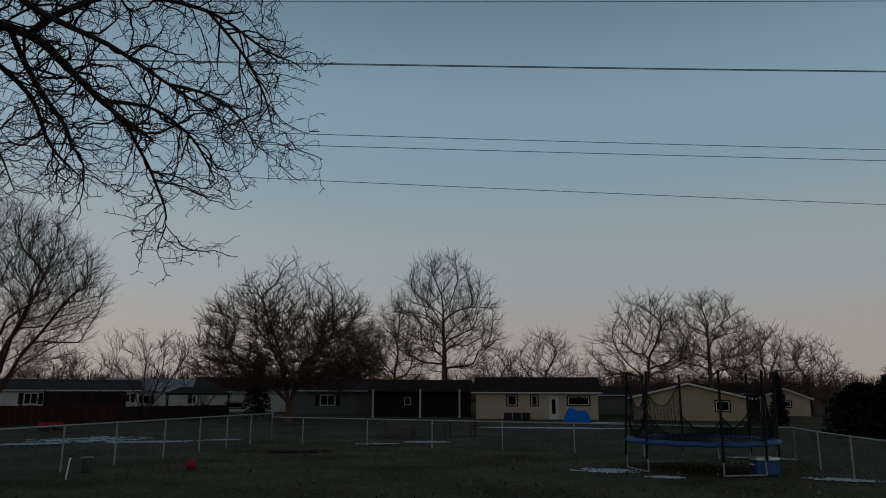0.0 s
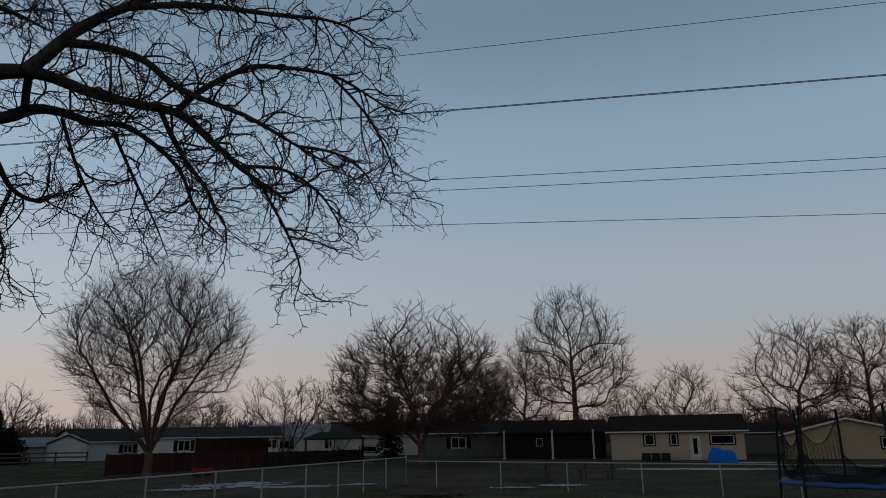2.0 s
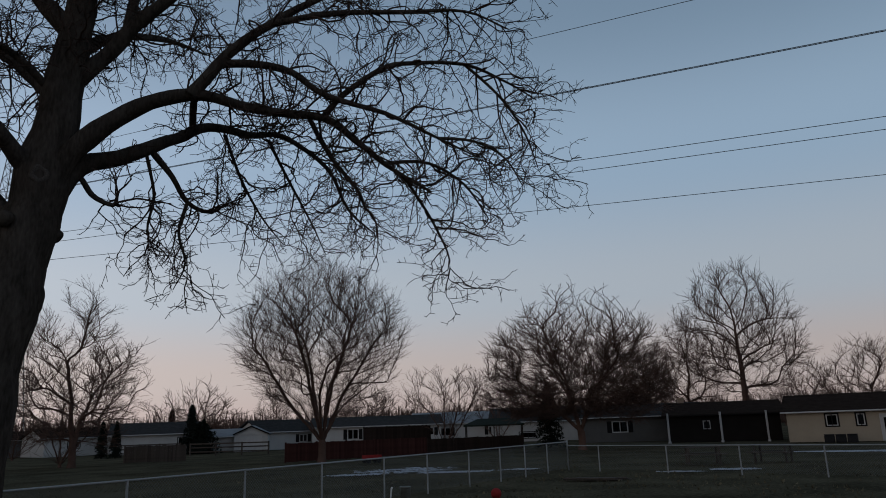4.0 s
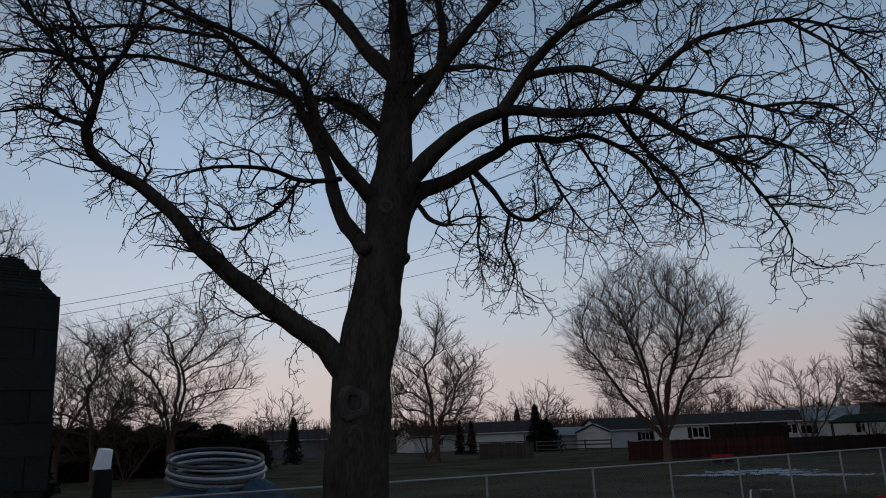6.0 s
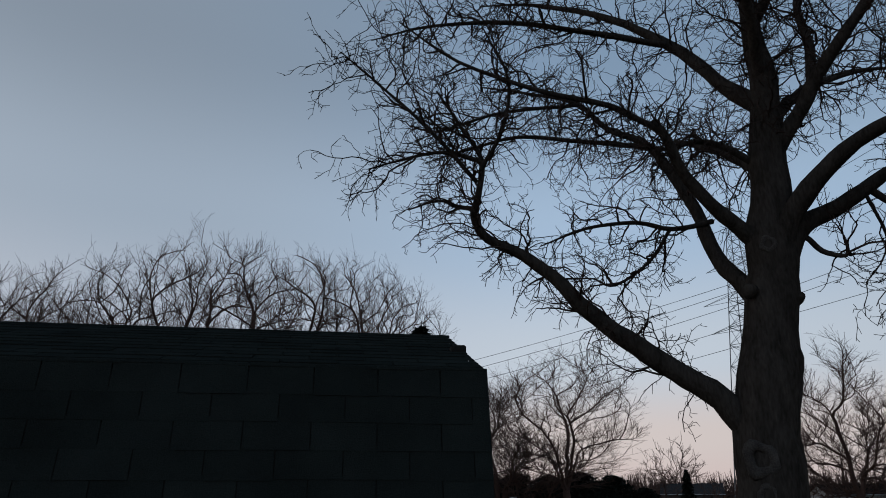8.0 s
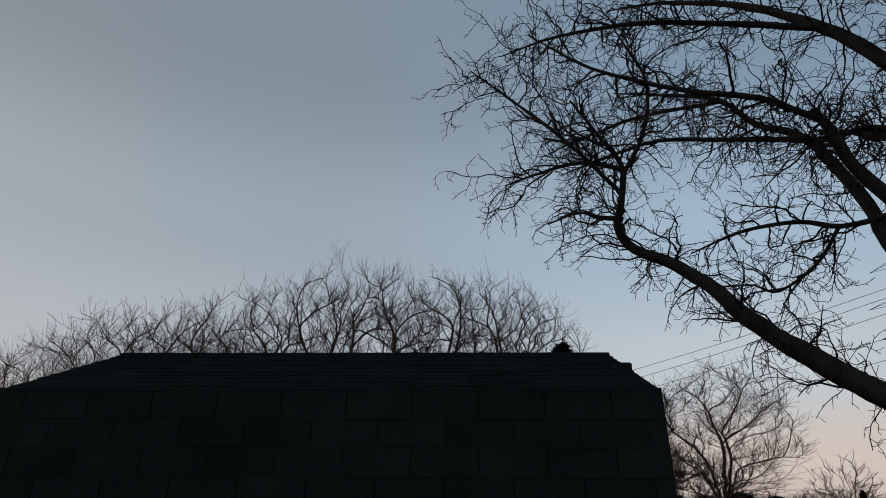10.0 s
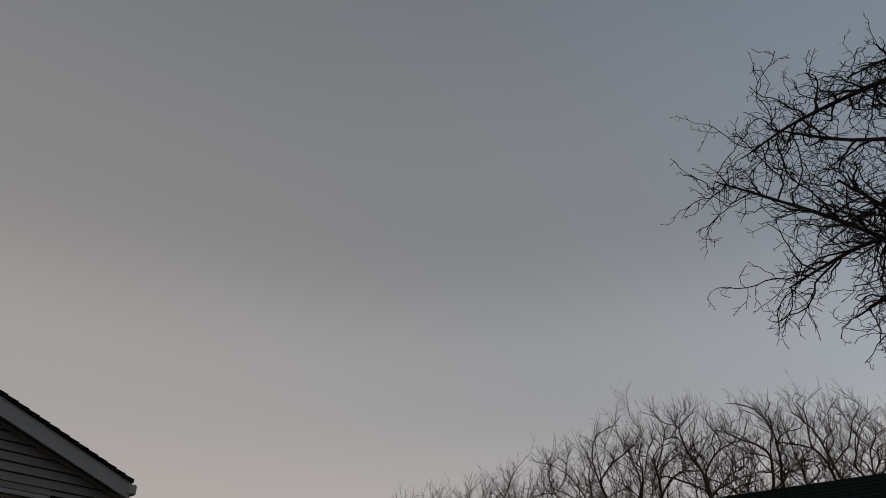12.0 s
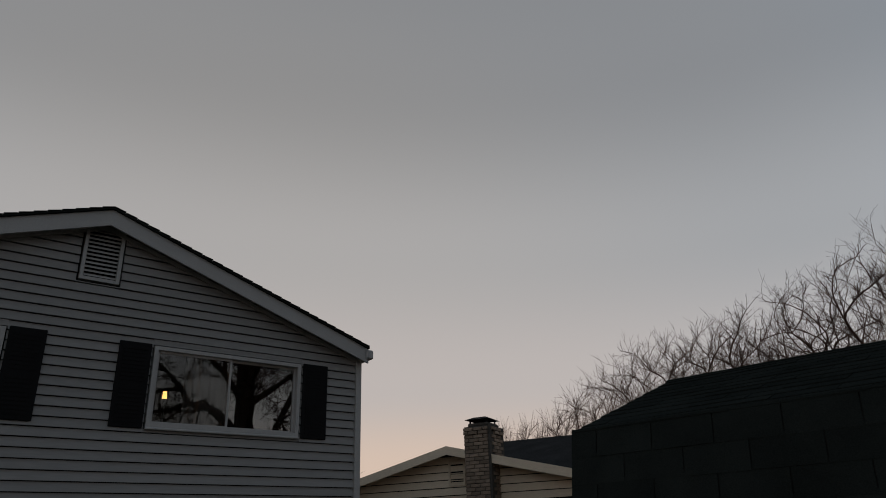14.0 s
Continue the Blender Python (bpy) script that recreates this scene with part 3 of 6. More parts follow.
limb([(4.5, -1.5, 5.25), (5, -1.4, 4.7), (5.25, -1.4, 4.2), (5.15, -1.4, 3.75)], [0.026, 0.02, 0.014, 0.006], lo=0.2)
limb([(1.69, 0.25, 5.68), (1.97, 0.3, 5.39), (2.2, 0.4, 5.1), (2.51, 0.5, 5.04), (2.8, 0.6, 5.22)], [0.055, 0.045, 0.038, 0.03, 0.014], lo=0.4)
limb([(2.2, 0.4, 5.1), (2.12, 0.45, 4.68), (2.24, 0.5, 4.27), (2.1, 0.5, 3.9)], [0.03, 0.024, 0.016, 0.006], lo=0.2)
limb([(0.7, 0.1, 5.2), (0.85, 0.08, 5.12), (1, 0.05, 4.91), (1.23, 0, 4.81), (1.27, 0, 4.95)], [0.05, 0.045, 0.04, 0.03, 0.02], lo=0.7)
limb([(0.45, 0, 6.15), (0.02, -0.2, 6.42), (-0.28, -0.4, 6.45), (-0.57, -0.6, 6.31), (-0.9, -0.8, 6.3)], [0.06, 0.05, 0.04, 0.03, 0.012], lo=0.2)
limb([(-0.2, 0.5, 5.65), (-0.71, 0.2, 5.5), (-1.16, 0, 5.6), (-1.81, -0.2, 5.54), (-2.4, -0.4, 5.3)], [0.045, 0.04, 0.034, 0.026, 0.01], lo=0.1)
limb([(-0.75, 0.2, 5.5), (-1.05, 0.1, 5.05), (-1.5, 0, 4.75), (-1.75, 0, 4.85)], [0.03, 0.026, 0.02, 0.01], lo=0.2)
limb([(5.2, -2.0, 6.83), (5.65, -2.2, 6.35), (5.95, -2.3, 5.85), (6.05, -2.4, 5.35)], [0.026, 0.022, 0.016, 0.007], lo=0.1)
limb([(4.8, -1.9, 5.7), (5.3, -2.0, 5.72), (5.7, -2.15, 5.5), (5.9, -2.25, 5.1)], [0.026, 0.022, 0.016, 0.007], lo=0.1)
for drop in ([(2.6, 0.2, 6.1), (2.9, 0.3, 5.5), (3.2, 0.3, 5.0), (3.5, 0.2, 4.6)], [(3.2, 0.1, 6.1), (3.6, 0.2, 5.5), (3.9, 0.2, 5.0), (4.1, 0.1, 4.5)], [(1.6, 0.2, 5.65), (1.75, 0.3, 5.1), (1.7, 0.3, 4.6), (1.85, 0.3, 4.25)]):
    limb(drop, [0.028, 0.023, 0.016, 0.007], lo=0.15)
# limbs away from the lawn and up into the crown
limb([(0.6, 0.05, 6.6), (0.9, 0.6, 7.2), (1.4, 1.4, 7.9), (2.2, 2.3, 8.5), (3, 3.0, 8.8)], [0.12, 0.1, 0.08, 0.05, 0.012], lo=0.2)
limb([(0.55, 0.05, 6.0), (0.3, 0.8, 6.6), (-0.2, 1.8, 7.4), (-1, 2.8, 8.2)], [0.12, 0.1, 0.07, 0.012], lo=0.2)
limb([(0.62, 0, 7.3), (0.6, -0.7, 7.9), (0.4, -1.5, 8.5), (0, -2.3, 9.2)], [0.1, 0.08, 0.06, 0.012], lo=0.2)
limb([(0.66, 0.1, 8.3), (1.2, -0.4, 9.0), (1.9, -0.9, 9.8), (2.6, -1.3, 10.5)], [0.09, 0.075, 0.05, 0.012], lo=0.2)
tagged(part_of_mesh("twig_growth", tubes("twig_growth", (TWIGS[0], 4), (TWIGS[1], 3), (TWIGS[2], 3)), TWIG, big_tree, "fine crooked twig growth"), kind="stuff")


def scar(a, b, z, r, squash, name="knot"):
    """A healed wound or burl: a thick rounded lip round a hollow, out of the trunk's side."""
    bm = bmesh.new()
    n, m = 18, 8
    rows = []
    for i in range(n):
        t = 2 * math.pi * i / n
        row = []
        for j in range(m):
            s = 2 * math.pi * j / m
            rr = r * (1 + 0.45 * math.cos(s)) * (1 + 0.35 * noise.noise(Vector((math.cos(t) * 1.4, math.sin(t) * 1.4, z * 3))))
            row.append(bm.verts.new((rr * math.cos(t), r * 0.3 * math.sin(s), rr * math.sin(t) * squash)))
        rows.append(row)
    for i in range(n):
        for j in range(m):
            bm.faces.new((rows[i][j], rows[(i + 1) % n][j], rows[(i + 1) % n][(j + 1) % m], rows[i][(j + 1) % m]))
    bmesh.ops.recalc_face_normals(bm, faces=bm.faces[:])
    ob = part(name, bm, WOUND, big_tree, "pale healed bark scar", smooth=True)
    p = tree_at(a, b, z)
    ob.matrix_local = pose(p.x, p.y, p.z, 0, 0, math.degrees(math.atan2(TR.y, TR.x)))
    return ob


def burl(a, b, z, r, tall):
    bm = bmesh.new()
    bmesh.ops.create_icosphere(bm, subdivisions=3, radius=r)
    for v in bm.verts:
        v.co *= 1 + 0.3 * noise.noise(v.co * 9 + Vector((z, 0, 0)))
        v.co.z *= tall
    ob = part("burl", bm, BARK, big_tree, smooth=True)
    ob.matrix_local = Matrix.Translation(tree_at(a, b, z))


scar(-0.02, -0.36, 2.48, 0.13, 1.3)
scar(0.0, -0.37, 2.08, 0.085, 1.2)
scar(0.4, -0.29, 4.98, 0.07, 1.0)
burl(0.62, 0, 4.35, 0.1, 0.9)
burl(0.46, -0.05, 3.62, 0.14, 2.0)
burl(0.12, -0.28, 4.42, 0.09, 1.0)


# ---- gambrel shed beside the tree ----
def shed():
    """Local x runs along the ridge, local y away from the lawn."""
    L, zr, run, zf, out, low = 3.33, 3.205, 1.314, 2.73, 0.13, 1.9
    s = thing("garden_shed", "dark gambrel-roofed shed covered in asphalt shingles", "shed", pose(-4.763, -3.048, 0, 0, 0, 95.1))
    end = [(-run, zf), (0, zr), (run, zf), (run + out, low), (run + out, 0), (-run - out, 0), (-run - out, low)]
    for x in (0.06, L - 0.14):
        bm = bmesh.new()
        prism(bm, [(a, z - 0.05 if z > 0 else z) for a, z in end], x, x + 0.08)
        for v in bm.verts:
            v.co = Vector((v.co.y, v.co.x, v.co.z))
        bmesh.ops.recalc_face_normals(bm, faces=bm.faces[:])
        part("end_wall", bm, SHEDWOOD, s)
    for sgn in (1, -1):
        bm = bmesh.new()
        for (a0, z0), (a1, z1) in (((0, zr), (run, zf)), ((run, zf), (run + out, low))):
            vs = [bm.verts.new((x, sgn * a, z + dz)) for dz in (-0.02, -0.06) for x, a, z in ((0, a0, z0), (L, a0, z0), (L, a1, z1), (0, a1, z1))]
            for q in ((0, 1, 2, 3), (7, 6, 5, 4), (0, 4, 5, 1), (1, 5, 6, 2), (2, 6, 7, 3), (3, 7, 4, 0)):
                bm.faces.new([vs[i] for i in q])
        bmesh.ops.recalc_face_normals(bm, faces=bm.faces[:])
        part("roof_deck", bm, SHEDWOOD, s)
        part("side_wall", boxes((0.1, L - 0.1, sgn * (run + out) - 0.04, sgn * (run + out) + 0.04, 0, low + 0.02)), SHEDWOOD, s)
    # shingles, course by course, on the slopes that face the lawn (y is negative there)
    rng = random.Random(5)

    def course(name, p0, p1, k, n, tab, thick):
        """Shingles of the k-th of n courses from the low edge p0 to the high edge p1, as (y, z)."""
        a, b = Vector((0, *p0)), Vector((0, *p1))
        up = (b - a).normalized()
        nrm = Vector((0, -up.z, up.y))
        if nrm.z < 0 or nrm.y > 0:
            nrm = Vector((0, -abs(nrm.y), abs(nrm.z)))
        step = (b - a).length / n
        x = -0.03 - (k % 2) * tab * 0.5
        while x < L + 0.03:
            x0, x1 = max(x, -0.03), min(x + tab - 0.006, L + 0.03)
            if x1 - x0 > 0.02:
                lift = thick * rng.uniform(0.8, 1.5)
                lo, hi = a + up * (step * k - rng.uniform(0, 0.006)), a + up * (step * (k + 1) + 0.02)
                bm = bmesh.new()
                q = [bm.verts.new(p + Vector((xx, 0, 0))) for p, xx in ((lo + nrm * 0.002, x0), (lo + nrm * 0.002, x1), (hi, x1), (hi, x0), (lo + nrm * lift, x0), (lo + nrm * lift, x1), (hi + nrm * 0.003, x1), (hi + nrm * 0.003, x0))]
                for f in ((3, 2, 1, 0), (4, 5, 6, 7), (0, 1, 5, 4), (1, 2, 6, 5), (3, 0, 4, 7), (2, 3, 7, 6)):
                    bm.faces.new([q[i] for i in f])
                bmesh.ops.recalc_face_normals(bm, faces=bm.faces[:])
                part(name, bm, SHINGLE, s)
            x += tab

    for k in range(12):
        course("shingle", (-run, zf), (0, zr), k, 12, 0.305, 0.008)
    for k in range(6):
        course("shingle", (-run - out, low), (-run, zf), k, 6, 0.33, 0.006)
    bm = boxes((-0.04, L + 0.04, -0.07, 0.07, zr - 0.025, zr - 0.004), bevel=0.006)
    part("ridge_cap", bm, SHINGLE, s)
    rake = bmesh.new()
    box(rake, L - 0.06, L + 0.035, -0.72, -0.60, zr - 0.30, zr - 0.205, 0.01)
    part("roof_vent", rake, SHEDWOOD, s)
    return s


shed()


# ---- house walls with openings ----
def holed(bm, x0, x1, z0, z1, holes, y0, y1):
    """A wall from y0 to y1 with rectangular openings (x0, x1, z0, z1)."""
    xs = sorted({x0, x1, *(h[0] for h in holes), *(h[1] for h in holes)})
    for a, b in zip(xs, xs[1:]):
        cuts = sorted((h[2], h[3]) for h in holes if h[0] <= a and h[1] >= b)
        z = z0
        for c, d in cuts + [(z1, z1)]:
            if c > z:
                box(bm, a, b, y0, y1, z, c)
            z = max(z, d)
    return bm


def frame_bars(x0, x1, z0, z1, w, y0, y1, mid=0):
    rows = [(x0, x0 + w, y0, y1, z0, z1), (x1 - w, x1, y0, y1, z0, z1), (x0 + w, x1 - w, y0, y1, z0, z0 + w), (x0 + w, x1 - w, y0, y1, z1 - w, z1)]
    for k in range(mid):
        c = x0 + (x1 - x0) * (k + 1) / (mid + 1)
        rows.append((c - w * 0.4, c + w * 0.4, y0 + 0.002, y1 - 0.002, z0 + w, z1 - w))
    return boxes(*rows)


def far_house(label, m, width, depth, eave, ridge, wall, roof, openings=(), front_gable=False, over=0.35, trim=None, chimney=None):
    """A low house: walls, a gabled roof along or across the front, and its doors and windows. Local y runs away from the viewer."""
    h = thing("house", label, "house", m @ Matrix.Diagonal((1, 1, 0.89, 1)), "neighbouring houses")
    w2 = width / 2
    holes = [(o[0], o[1], o[2], o[3]) for o in openings]
    bm = bmesh.new()
    holed(bm, -w2, w2, 0, eave, holes, 0, 0.15)
    if front_gable:
        prism(bm, [(-w2, eave), (w2, eave), (0, ridge - 0.06)], 0, 0.15)
    bmesh.ops.remove_doubles(bm, verts=bm.verts[:], dist=1e-4)
    part("front_wall", bm, wall, h)
    for x0, x1 in ((-w2, -w2 + 0.15), (w2 - 0.15, w2)):
        bm = boxes((x0, x1, 0.15, depth, 0, eave))
        if not front_gable:
            a = [bm.verts.new((x, y, z)) for x in (x0, x1) for y, z in ((0.15, eave), (depth, eave), (depth / 2, ridge - 0.06))]
            for q in ((0, 1, 2), (5, 4, 3), (0, 3, 4, 1), (1, 4, 5, 2), (2, 5, 3, 0)):
                bm.faces.new([a[i] for i in q])
            bmesh.ops.recalc_face_normals(bm, faces=bm.faces[:])
        part("side_wall", bm, wall, h)
    part("back_wall", boxes((-w2 + 0.15, w2 - 0.15, depth - 0.15, depth, 0, eave)), wall, h)
    for sgn in (1, -1):
        bm = bmesh.new()
        if front_gable:
            slope = (ridge - eave) / w2
            prism(bm, [(0, ridge), (sgn * (w2 + over), eave - over * slope), (sgn * (w2 + over), eave - over * slope + 0.14), (0, ridge + 0.14)], -over, depth + over)
        else:
            slope = (ridge - eave) / (depth / 2)
            c = depth / 2
            prism(bm, [(c, ridge), (c - sgn * (c + over), eave - over * slope), (c - sgn * (c + over), eave - over * slope + 0.14), (c, ridge + 0.14)], -w2 - over, w2 + over)
            for v in bm.verts:
                v.co = Vector((v.co.y, v.co.x, v.co.z))
            bmesh.ops.recalc_face_normals(bm, faces=bm.faces[:])
        part("roof", bm, roof, h)
    slope = (ridge - eave) / (w2 if front_gable else depth / 2)
    if front_gable:
        for sgn in (1, -1):
            bm = bmesh.new()
            prism(bm, [(0, ridge - 0.06), (sgn * (w2 + over), eave - over * slope - 0.06), (sgn * (w2 + over), eave - over * slope + 0.1), (0, ridge + 0.1)], -over - 0.03, -over - 0.003)
            part("bargeboard", bm, trim or TRIM, h)
    else:
        part("gutter", boxes((-w2 - over, w2 + over, -over - 0.1, -over - 0.003, eave - over * slope - 0.02, eave - over * slope + 0.1), bevel=0.02), trim or TRIM, h)
    for x0, x1, z0, z1, kind in openings:
        if kind == "door":
            d = part("door", boxes((x0 + 0.06, x1 - 0.06, 0.05, 0.1, z0, z1 - 0.06), bevel=0.01), TRIM, h, "white door")
            part("frame", boxes((x0, x0 + 0.06, -0.02, 0.12, z0, z1), (x1 - 0.06, x1, -0.02, 0.12, z0, z1), (x0 + 0.06, x1 - 0.06, -0.02, 0.12, z1 - 0.06, z1)), TRIM, h)
            part("pane", boxes((x0 + 0.25, x1 - 0.25, 0.03, 0.048, z0 + 0.5, z1 - 0.3)), DARKPANE, d)
        elif kind == "garage":
            rows = [(x0, x1, 0.06, 0.1, z0 + (z1 - z0) * k / 4 + 0.01, z0 + (z1 - z0) * (k + 1) / 4 - 0.01) for k in range(4)]
            part("garage_door", boxes(*rows, (x0, x1, 0.1, 0.14, z0, z1)), TRIM, h, "white panelled garage door")
        else:
            w = part("window", frame_bars(x0 - 0.05, x1 + 0.05, z0 - 0.05, z1 + 0.05, 0.1, -0.03, 0.1, 1), SHUTTER if kind == "dark" else TRIM, h)
            part("pane", boxes((x0 + 0.04, x1 - 0.04, 0.05, 0.07, z0 + 0.04, z1 - 0.04)), DARKPANE, w)
            # no room behind: a near-black board paints the unlit interior's darkness
            part("room", boxes((x0, x1, 0.145, 0.15, z0, z1)), DARKWALL_SHADE, w)
            if kind == "dark":
                part("sash", frame_bars(x0 + 0.052, x1 - 0.052, z0 + 0.052, z1 - 0.052, 0.07, -0.012, 0.048), TRIM, w, "pale sash")
            if kind == "shutters":
                for a, b in ((x0 - 0.5, x0 - 0.08), (x1 + 0.08, x1 + 0.5)):
                    part("shutter", boxes((a, b, -0.04, -0.003, z0 - 0.05, z1 + 0.05), bevel=0.01), SHUTTER, h, "black shutter")
    if chimney:
        x, y, top = chimney
        part("chimney", boxes((x - 0.3, x + 0.3, y - 0.3, y + 0.3, 0, top), (x - 0.36, x + 0.36, y - 0.36, y + 0.36, top, top + 0.1)), BRICK, h)
    return h


# ---- the house with the lit window ----
def own_house():
    """Local x runs along the gable wall from its far corner, local y away from the lawn."""
    W, eave, rise, depth, over = 6.2, 4.40, 0.345, 9.0, 0.2
    h = thing("house", "grey vinyl-sided two-storey house with black shutters", "house", pose(-5.196, -7.752, 0, 0, 0, 176.47) @ Matrix.Diagonal((-1, 1, 1, 1)))
    apex = eave + rise * W / 2
    wins = [(0.79, 2.42, 3.40, 4.175), (3.87, 5.50, 3.40, 4.175)]
    bm = bmesh.new()
    holed(bm, 0, W, 0, eave, wins, 0.02, 0.16)
    prism(bm, [(0, eave), (W, eave), (W / 2, apex)], 0.02, 0.16)
    # near-black sheathing, seen through the board gaps, paints the shadow lines under the laps
    part("sheathing", bm, DARKWALL_SHADE, h)
    for x0, x1 in ((0, 0.14), (W - 0.14, W)):
        part("side_wall", boxes((x0, x1, 0.16, depth, 0, eave)), SIDING, h)
    part("back_wall", boxes((0.14, W - 0.14, depth - 0.14, depth, 0, eave)), SIDING, h)
    # lap siding, board by board
    step, vent = 0.0975, (2.905, 3.295, 4.807, 5.415)
    cuts = [(a - 0.05, b + 0.05, c - 0.05, d + 0.05) for a, b, c, d in wins] + [(vent[0] - 0.02, vent[1] + 0.02, vent[2] - 0.02, vent[3] + 0.02)]
    k = 0
    while k * step < apex - 0.1:
        z0, z1 = k * step, (k + 1) * step
        inset = max(0.0, (z1 - eave) / rise)
        spans = [(inset, W - inset)]
        for a, b, c, d in cuts:
            if z1 > c + 0.02 and z0 < d - 0.02:
                spans = [s for lo, hi in spans for s in ((lo, min(hi, a)), (max(lo, b), hi)) if s[1] - s[0] > 0.03]
                for f0, f1 in ((max(z0, d), z1 - 0.006), (z0, min(z1, c))):
                    if 0.006 < f1 - f0 < step - 0.01:
                        part("siding_board", boxes((a, b, -0.02, 0.018, f0, f1)), SIDING, h)
        for lo, hi in spans:
            bm = bmesh.new()
            sl = 0.0 if z1 <= eave else step / rise
            a0 = lo - (sl if lo == spans[0][0] and inset else 0)
            b0 = hi + (sl if hi == spans[-1][1] and inset else 0)
            rows = [(a0, -0.031, z0), (b0, -0.031, z0), (hi, -0.009, z1 - 0.009), (lo, -0.009, z1 - 0.009), (a0, 0.018, z0 + 0.003), (b0, 0.018, z0 + 0.003), (hi, 0.018, z1 - 0.009), (lo, 0.018, z1 - 0.009)]
            q = [bm.verts.new(r) for r in rows]
            for f in ((0, 1, 2, 3), (7, 6, 5, 4), (0, 4, 5, 1), (1, 5, 6, 2), (2, 6, 7, 3), (3, 7, 4, 0)):
                bm.faces.new([q[i] for i in f])
            bmesh.ops.recalc_face_normals(bm, faces=bm.faces[:])
            part("siding_board", bm, SIDING, h)
        k += 1
    for x in (-0.08, W):
        part("corner_trim", boxes((x, x + 0.08, -0.042, 0.1, 0, eave - 0.02), bevel=0.006), TRIM, h, "white corner post")
    # roof
    for sgn in (1, -1):
        c = W / 2
        edge = c - sgn * (c + 0.08)
        ez = eave - 0.08 * rise
        bm = bmesh.new()
        prism(bm, [(c, apex + 0.10), (edge, ez + 0.10), (edge, ez + 0.118), (c, apex + 0.118)], -over - 0.03, depth + over)
        part("roof", bm, SHINGLE, h, "dark shingle roof")
        bm = bmesh.new()
        prism(bm, [(c, apex - 0.08), (edge, ez - 0.08), (edge, ez + 0.097), (c, apex + 0.097)], -over, -over + 0.025)
        part("bargeboard", bm, TRIM, h, "pale rake board")
        bm = bmesh.new()
        prism(bm, [(c, apex + 0.06), (edge, ez + 0.06), (edge, ez + 0.09), (c, apex + 0.09)], -over + 0.028, 0.0)
        part("soffit", bm, TRIM, h)
        bm = bmesh.new()
        prism(bm, [(c, apex - 0.075), (c - sgn * c, eave - 0.075), (c - sgn * c, eave - 0.03), (c, apex - 0.03)], -0.04, -0.022)
        part("rake_moulding", bm, TRIM, h)
        # ragged shingle edge along the rake
        bm = bmesh.new()
        n = 26
        for i in range(n):
            f0, f1 = i / n, (i + 0.96) / n
            a, b = (c + (edge - c) * f for f in (f0, f1))
            za, zb = (apex + 0.128 + (ez - apex) * f for f in (f0, f1))
            prism(bm, [(a, za - 0.008), (b, zb - 0.008), (b, zb + 0.006), (a, za - 0.003)], -over - 0.04, -over + 0.2)
        part("shingle_edge", bm, SHINGLE, h)
        g = boxes((edge - 0.06 if sgn > 0 else edge - 0.04, edge + 0.04 if sgn > 0 else edge + 0.06, -over - 0.03, depth + over, ez - 0.03, ez + 0.085), bevel=0.015)
        part("gutter", g, TRIM, h, "white eaves gutter")
    # gable vent
    v = part("gable_vent", frame_bars(vent[0], vent[1], vent[2], vent[3], 0.035, -0.045, 0.015), TRIM, h, "white louvred vent")
    part("backing", boxes((vent[0] + 0.03, vent[1] - 0.03, 0.005, 0.018, vent[2] + 0.03, vent[3] - 0.03)), SHUTTER, v)
    for i in range(12):
        z = vent[2] + 0.045 + i * (vent[3] - vent[2] - 0.09) / 11.5
        bm = bmesh.new()
        q = [bm.verts.new(p) for p in ((vent[0] + 0.035, -0.038, z), (vent[1] - 0.035, -0.038, z), (vent[1] - 0.035, 0.0, z + 0.028), (vent[0] + 0.035, 0.0, z + 0.028), (vent[0] + 0.035, -0.038, z + 0.009), (vent[1] - 0.035, -0.038, z + 0.009), (vent[1] - 0.035, 0.0, z + 0.037), (vent[0] + 0.035, 0.0, z + 0.037))]
        for f in ((0, 1, 2, 3), (7, 6, 5, 4), (0, 4, 5, 1), (1, 5, 6, 2), (2, 6, 7, 3), (3, 7, 4, 0)):
            bm.faces.new([q[j] for j in f])
        bmesh.ops.recalc_face_normals(bm, faces=bm.faces[:])
        part("slat", bm, TRIM, v)
    # sliding windows and shutters
    for n, (x0, x1, z0, z1) in enumerate(wins):
        w = part("window", frame_bars(x0 - 0.035, x1 + 0.035, z0 - 0.035, z1 + 0.035, 0.04, -0.045, 0.05), TRIM, h, "white sliding window")
        c = (x0 + x1) / 2
        for a, b, y in ((x0, c + 0.02, 0.03), (c - 0.02, x1, 0.0)):
            part("sash", frame_bars(a + 0.006, b - 0.006, z0 + 0.006, z1 - 0.006, 0.024, y - 0.012, y + 0.012), TRIM, w)
            pane = part("pane", boxes((a + 0.028, b - 0.028, y - 0.003, y + 0.003, z0 + 0.028, z1 - 0.028)), PANE if y else SCREENED, w)
            pane.visible_shadow = False
        part("sill", boxes((x0 - 0.04, x1 + 0.04, -0.06, -0.03, z0 - 0.06, z0 - 0.036), bevel=0.006), TRIM, w)
        lo, hi = x0 - 0.05, x1 + 0.05
        for a, b in ((lo - 0.34, lo - 0.015), (hi + 0.015, hi + 0.34)):
            sh = part("shutter", boxes((a, b, -0.046, -0.026, z0 - 0.05, z1 + 0.05), bevel=0.006), SHUTTER, h, "black louvred shutter")
            for c0, c1 in ((z0 - 0.005, (z0 + z1) / 2 - 0.025), ((z0 + z1) / 2 + 0.025, z1 + 0.005)):
                n_slats = 9
                for i in range(n_slats):
                    zz = c0 + (c1 - c0) * i / n_slats
